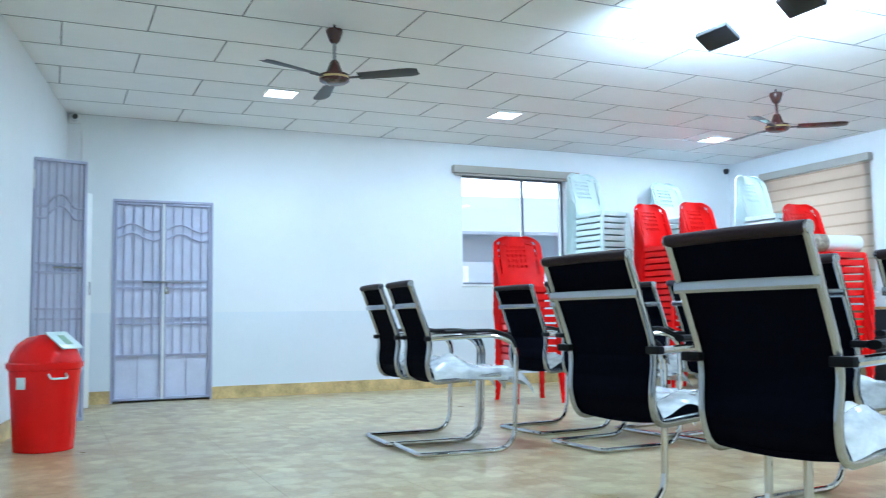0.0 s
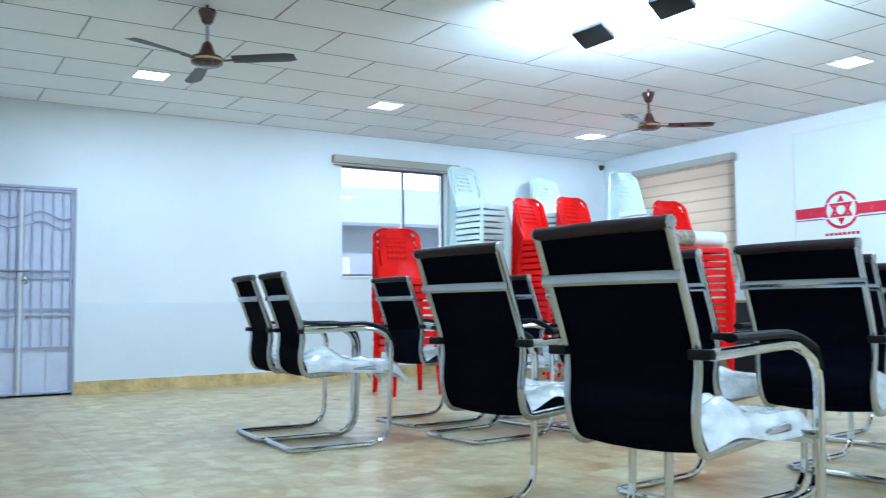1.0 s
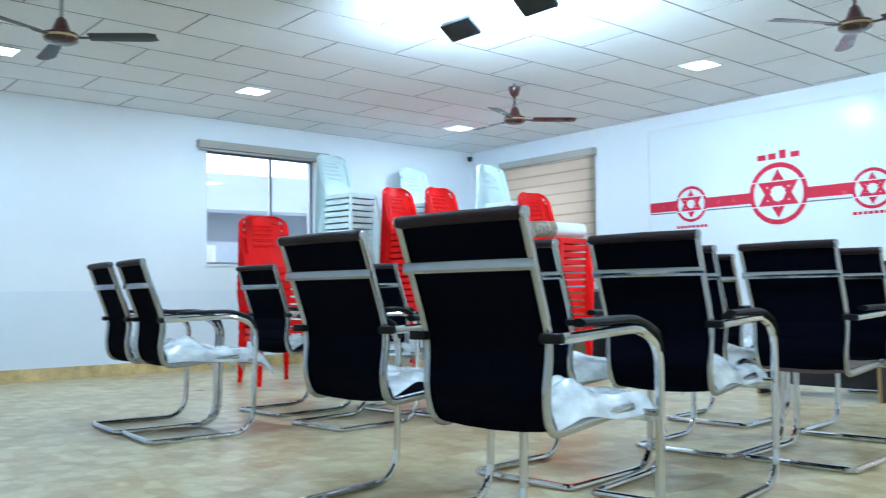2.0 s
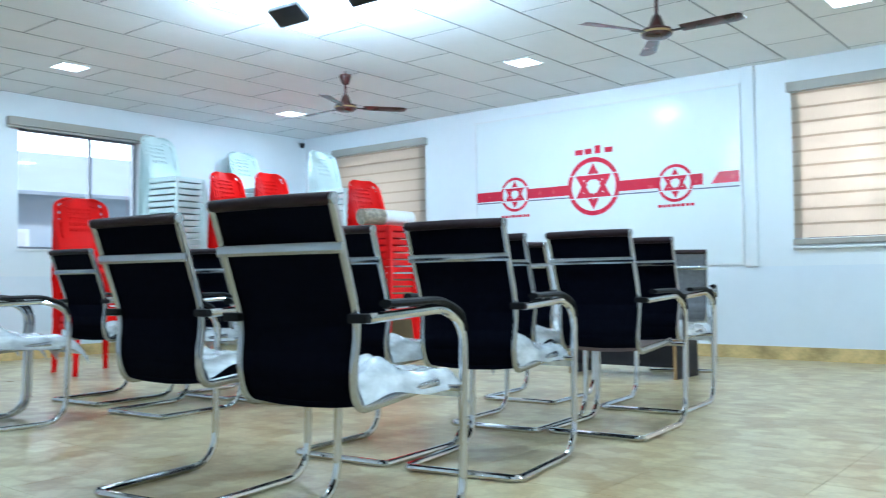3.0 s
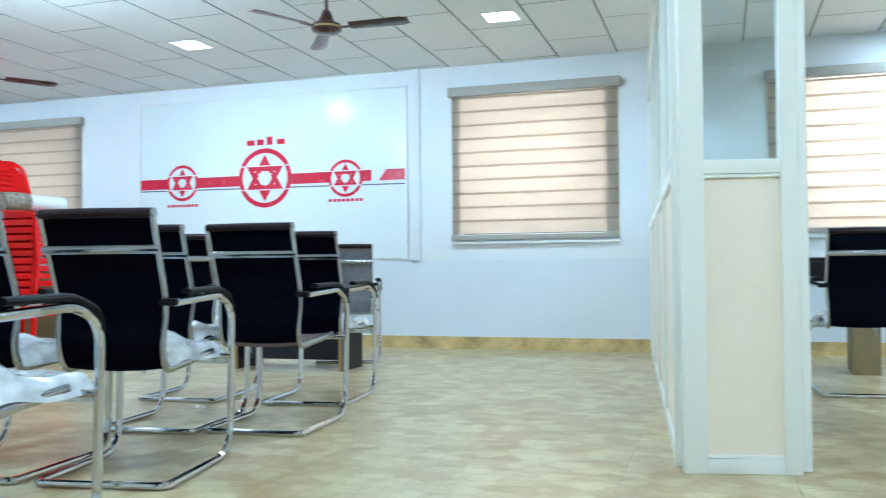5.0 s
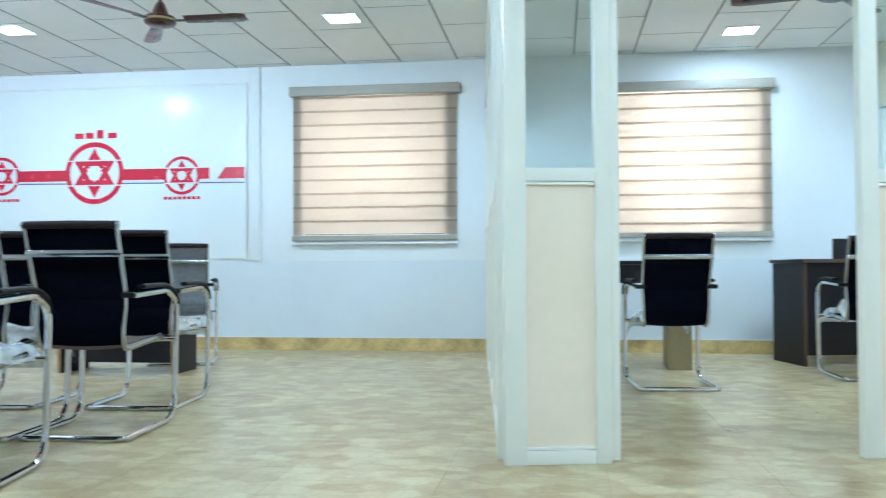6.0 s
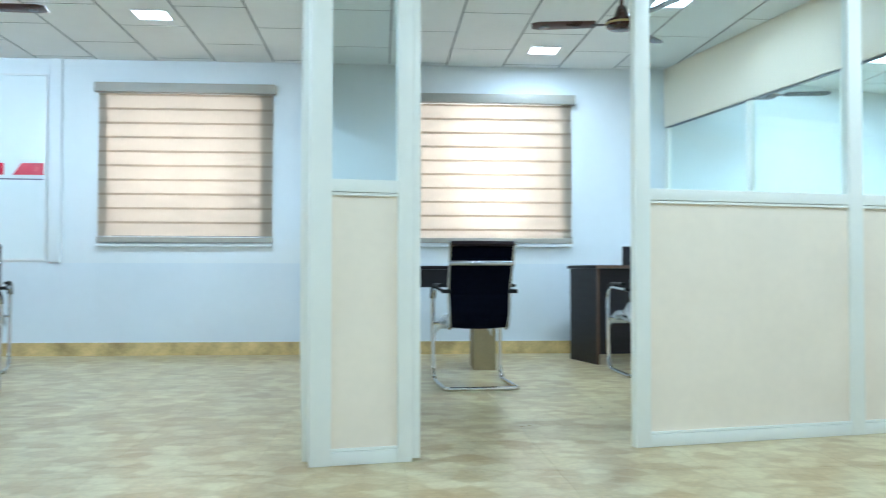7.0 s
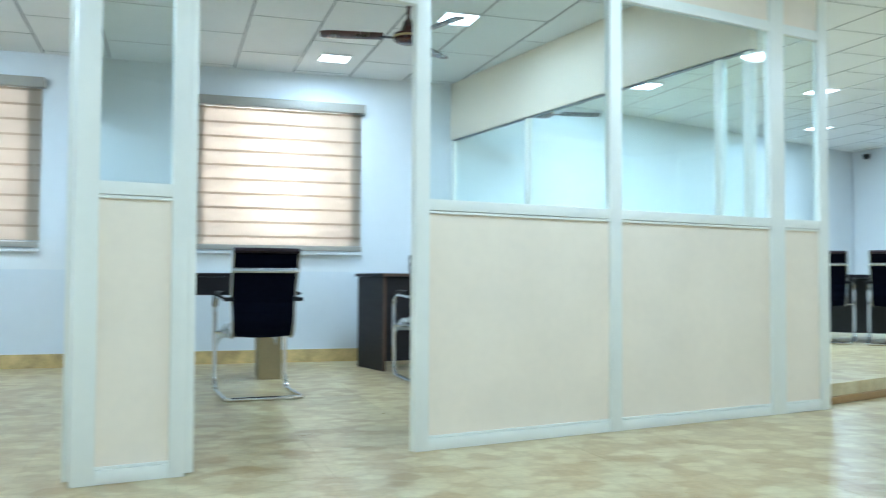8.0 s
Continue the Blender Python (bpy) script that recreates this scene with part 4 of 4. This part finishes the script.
STACKS = [  # x, y, yaw, count, material
    (3.82, 5.36, -99, 10, M_RED, "red moulded plastic chair in a stack", "red chair stack near the window"),
    (5.43, 6.58, -82, 23, M_WHITE, "pale white moulded plastic chair in a tall stack", "white chair stack beside the window"),
    (5.93, 5.98, -84, 17, M_RED, "red moulded plastic chair in a tall stack", "red chair stack by the wall"),
    (6.31, 5.68, -86, 17, M_RED, "red moulded plastic chair in a tall stack", "second red chair stack by the wall"),
    (6.80, 6.82, -84, 23, M_WHITE, "pale white moulded plastic chair in a tall stack", "white chair stack by the north wall"),
    (7.12, 5.70, -86, 22, M_WHITE, "pale white moulded plastic chair in a tall stack", "white chair stack in the corner"),
    (6.31, 4.20, -88, 14, M_RED, "red moulded plastic chair under a rolled mat", "red chair stack with a mat"),
]
for st in STACKS:
    stack(*st)

# rolled mat and patterned cloth on the low stack
rm = thing("rolled_mat", pose(6.20, 4.03, 1.325), "white rolled mat on a stack of red chairs", "mat")
part("roll", tube([(-0.08, 0.03, 0.075), (0.12, 0.0, 0.077), (0.33, -0.03, 0.075)], 0.074, segs=18), M_PLAIN, rm)
part("cloth", tube([(-0.30, 0.06, 0.070), (-0.16, 0.04, 0.080), (-0.04, 0.02, 0.078)], 0.080, segs=18), material("patterned_cloth", (0.30, 0.26, 0.20), 0.9, vary=0.7, scale=30), rm, "dark patterned cloth round its end")

# ---------------------------------------------------------------- desks
def desk(m, length, depth, height, label, edge=M_EDGE):
    """Panel desk; length along x, front panel at y = 0."""
    dk = thing("desk", m, label, "desk")
    part("top", box(-0.02, length + 0.02, -0.03, depth, height - 0.028, height, bevel=0.003), M_BROWN, dk)
    part("edge_band", box(-0.02, length + 0.02, -0.033, -0.0305, height - 0.027, height - 0.001), edge, dk, "wood edge band", smooth=False)
    part("front_panel", box(0.025, length - 0.025, 0.06, 0.078, 0.08, height - 0.029), M_BROWN, dk, smooth=False)
    for x in (0.0, length - 0.025):
        part("side_panel", box(x, x + 0.025, 0.0, depth - 0.02, 0.0, height - 0.029), M_BROWN, dk, smooth=False)
        part("edge_band", box(x, x + 0.025, -0.003, -0.0005, 0.0, height - 0.03), edge, dk, "wood edge band", smooth=False)
    return dk


desk(pose(5.97, 1.83, 0, 0, 0, -90), 0.92, 0.42, 0.40, "low dark brown panel table with tan edges near the banner")
desk(pose(6.98, -3.80, 0, 0, 0, -78), 1.3, 0.55, 0.84, "dark brown cabin desk with brown edges", M_EDGE_D)
dm = thing("desk_screen", pose(7.35, -4.15, 0.84, 0, 0, -78), "dark brown raised panel on the cabin desk", "panel")
part("panel", box(-0.02, 0.6, -0.01, 0.01, 0.0, 0.17), M_BROWN, dm, smooth=False)
d4 = thing("desk", pose(6.55, -2.83, 0, 0, 0, 88), "brown desk with a tan end panel in the cabin", "desk")
part("top", box(-0.07, 1.15, -0.62, 0.0, 0.80, 0.83, bevel=0.003), M_BROWN, d4)
part("apron", box(0.03, 1.12, -0.035, -0.015, 0.66, 0.7985), M_BROWN, d4, smooth=False)
part("pedestal", box(-0.065, 0.115, -0.52, -0.09, 0.0, 0.7985, bevel=0.003), M_TAN, d4, "tan pedestal")
part("end_panel", box(1.12, 1.145, -0.60, -0.03, 0.0, 0.7985), M_TAN, d4, "tan end panel", smooth=False)

# low wooden cabinet under the corner blind
cb = thing("side_cabinet", pose(7.99, 4.78, 0), "tan wooden cabinet with a dark end under the blind", "cabinet")
part("body", box(-0.42, 0.0, 0.06, 0.95, 0.0, 0.80, bevel=0.004), M_TAN, cb)
part("end_panel", box(-0.43, 0.0, 0.03, 0.058, 0.0, 0.80), M_BROWN, cb, "dark brown end panel", smooth=False)
part("top", box(-0.45, 0.0, 0.02, 0.97, 0.802, 0.83, bevel=0.003), M_EDGE, cb, "tan top")

# ---------------------------------------------------------------- second room: long table with chairs
tb = thing("meeting_table", pose(7.62, -9.72, STEP, 0, 0, 44), "dark long meeting table in the second room", "table")
part("top", box(-1.6, 1.0, -0.45, 0.45, 0.70, 0.74, bevel=0.004), M_BROWN, tb)
part("skirt_panel", box(-1.5, 0.9, -0.30, -0.28, 0.06, 0.699), M_BLACK, tb, smooth=False)
for x in (-1.5, 0.88):
    part("end_panel", box(x, x + 0.025, -0.32, 0.35, 0.0, 0.699), M_BROWN, tb, smooth=False)
for x, y, a in ((7.66, -9.08, -46), (7.20, -9.52, -46), (6.74, -9.96, -46)):
    office_chair(pose(x, y, STEP, 0, 0, a), "black cloth cantilever chair at the long table", film=False)

# ---------------------------------------------------------------- small fixtures
cc = thing("security_camera", pose(-0.035, NORTH - 0.02, 2.710), "white bullet security camera in the ceiling corner", "camera")
part("base", box(-0.055, 0.055, -0.02, 0.019, -0.045, 0.045, bevel=0.006), M_PLAIN, cc)
part("housing", bm_lathe(bmesh.new(), [(0.036, 0.0), (0.038, 0.01), (0.038, 0.09), (0.032, 0.10)], 20, pose(0, -0.021, 0, 90)), M_PLAIN, cc)
part("lens", bm_lathe(bmesh.new(), [(0.026, 0.1005), (0.024, 0.106), (0.01, 0.107)], 16, pose(0, -0.021, 0, 90)), M_BLACK, cc)
c2 = thing("security_camera", pose(7.93, NORTH - 0.06, 2.66), "small black dome camera in the ceiling corner", "camera")
part("dome", bm_lathe(bmesh.new(), [(0.036, 0.03), (0.036, 0.0), (0.028, -0.025), (0.010, -0.036)], 16), M_BLACK, c2)
part("bracket", box(-0.02, 0.02, -0.01, 0.058, 0.0305, 0.045), M_PLAIN, c2, smooth=False)
c3 = thing("security_camera", pose(10.10, SOUTH + 0.06, 2.66), "small black dome camera in the second room corner", "camera")
part("dome", bm_lathe(bmesh.new(), [(0.05, 0.03), (0.05, 0.0), (0.04, -0.03), (0.014, -0.045)], 16), M_BLACK, c3)
part("bracket", box(-0.02, 0.02, -0.058, 0.01, 0.0305, 0.045), M_PLAIN, c3, smooth=False)
solid("cable", tube([(0.03, NORTH - 0.006, 2.66), (0.035, NORTH - 0.006, 2.3), (0.03, NORTH - 0.006, 1.98)], 0.004, segs=6), M_PLAIN, "thin white cable down the wall", "cable")

# ---------------------------------------------------------------- outside the clear window
solid("backdrop", box(-60, 80, 75, 75.2, -2, 60), glow("bright_haze", (0.95, 0.97, 1.0), 3.2), "bright hazy sky far outside", "sky", kind="structure", smooth=False)
M_YARD = material("pale_ground", (0.45, 0.42, 0.36), 0.9, vary=0.1, scale=0.6)
solid("ground", box(-60, 70, -60, 80, -0.5, -0.16), M_YARD, "pale dusty ground outside", "ground", kind="structure", smooth=False)
hs = thing("neighbour_house", pose(8.6, 17.5, -0.16, 0, 0, -8), "blue-grey house with a sheet roof across the yard", "house")
part("wall", box(-4.5, 6.0, 0, 5, 0, 3.1), material("blue_grey_house_wall", (0.42, 0.50, 0.60), 0.8, vary=0.06, scale=0.8), hs, smooth=False)
bm = bmesh.new()
bm_sheet(bm, [[Vector((x, y, z)) for x in (-4.9, 0.5, 6.4)] for y, z in ((-0.6, 3.0), (2.5, 4.3), (5.6, 3.0))], 0.08)
part("roof", bm, material("blue_grey_sheet", (0.50, 0.58, 0.70), 0.5, vary=0.1, scale=1.2), hs)
for x in (-3.2, -0.6, 2.0, 4.4):
    w_ = part("window", box(x, x + 1.1, -0.03, -0.001, 1.1, 2.2), M_DADO, hs, smooth=False)
    part("pane", box(x + 0.08, x + 1.02, -0.036, -0.031, 1.18, 2.12), M_STEEL, w_, smooth=False)

# ---------------------------------------------------------------- floor tiles, the nearest as pieces
TILE, GAP = 0.6, 0.0007
me_tile = finish("tile", box(-TILE / 2 + GAP, TILE / 2 - GAP, -TILE / 2 + GAP, TILE / 2 - GAP, -0.006, 0.0), M_FLOOR, smooth=False)
floor_ob = bpy.data.objects["floor"]
rest = bmesh.new()
for i in range(-3, 16):
    for j in range(-20, 14):
        cx, cy = -0.15 + TILE * i, 0.02 + TILE * j
        if cx > FAR_EAST or cy > NORTH + 0.1 or cy < SOUTH or cx < west_x(cy) - 0.3:
            continue
        if -0.8 < cx < 7.9 and -3.0 < cy < 7.3 and not (cy < -0.6 and cx < 0.5):
            ob = new("tile", me_tile)
            ob.matrix_world = pose(cx, cy, 0)
            ob.parent = floor_ob
        else:
            bm_box(rest, cx - TILE / 2 + GAP, cx + TILE / 2 - GAP, cy - TILE / 2 + GAP, cy + TILE / 2 - GAP, -0.006, 0.0)
fr = part("far_tiles", rest, M_FLOOR, floor_ob, smooth=False)
tagged(fr, kind="stuff")
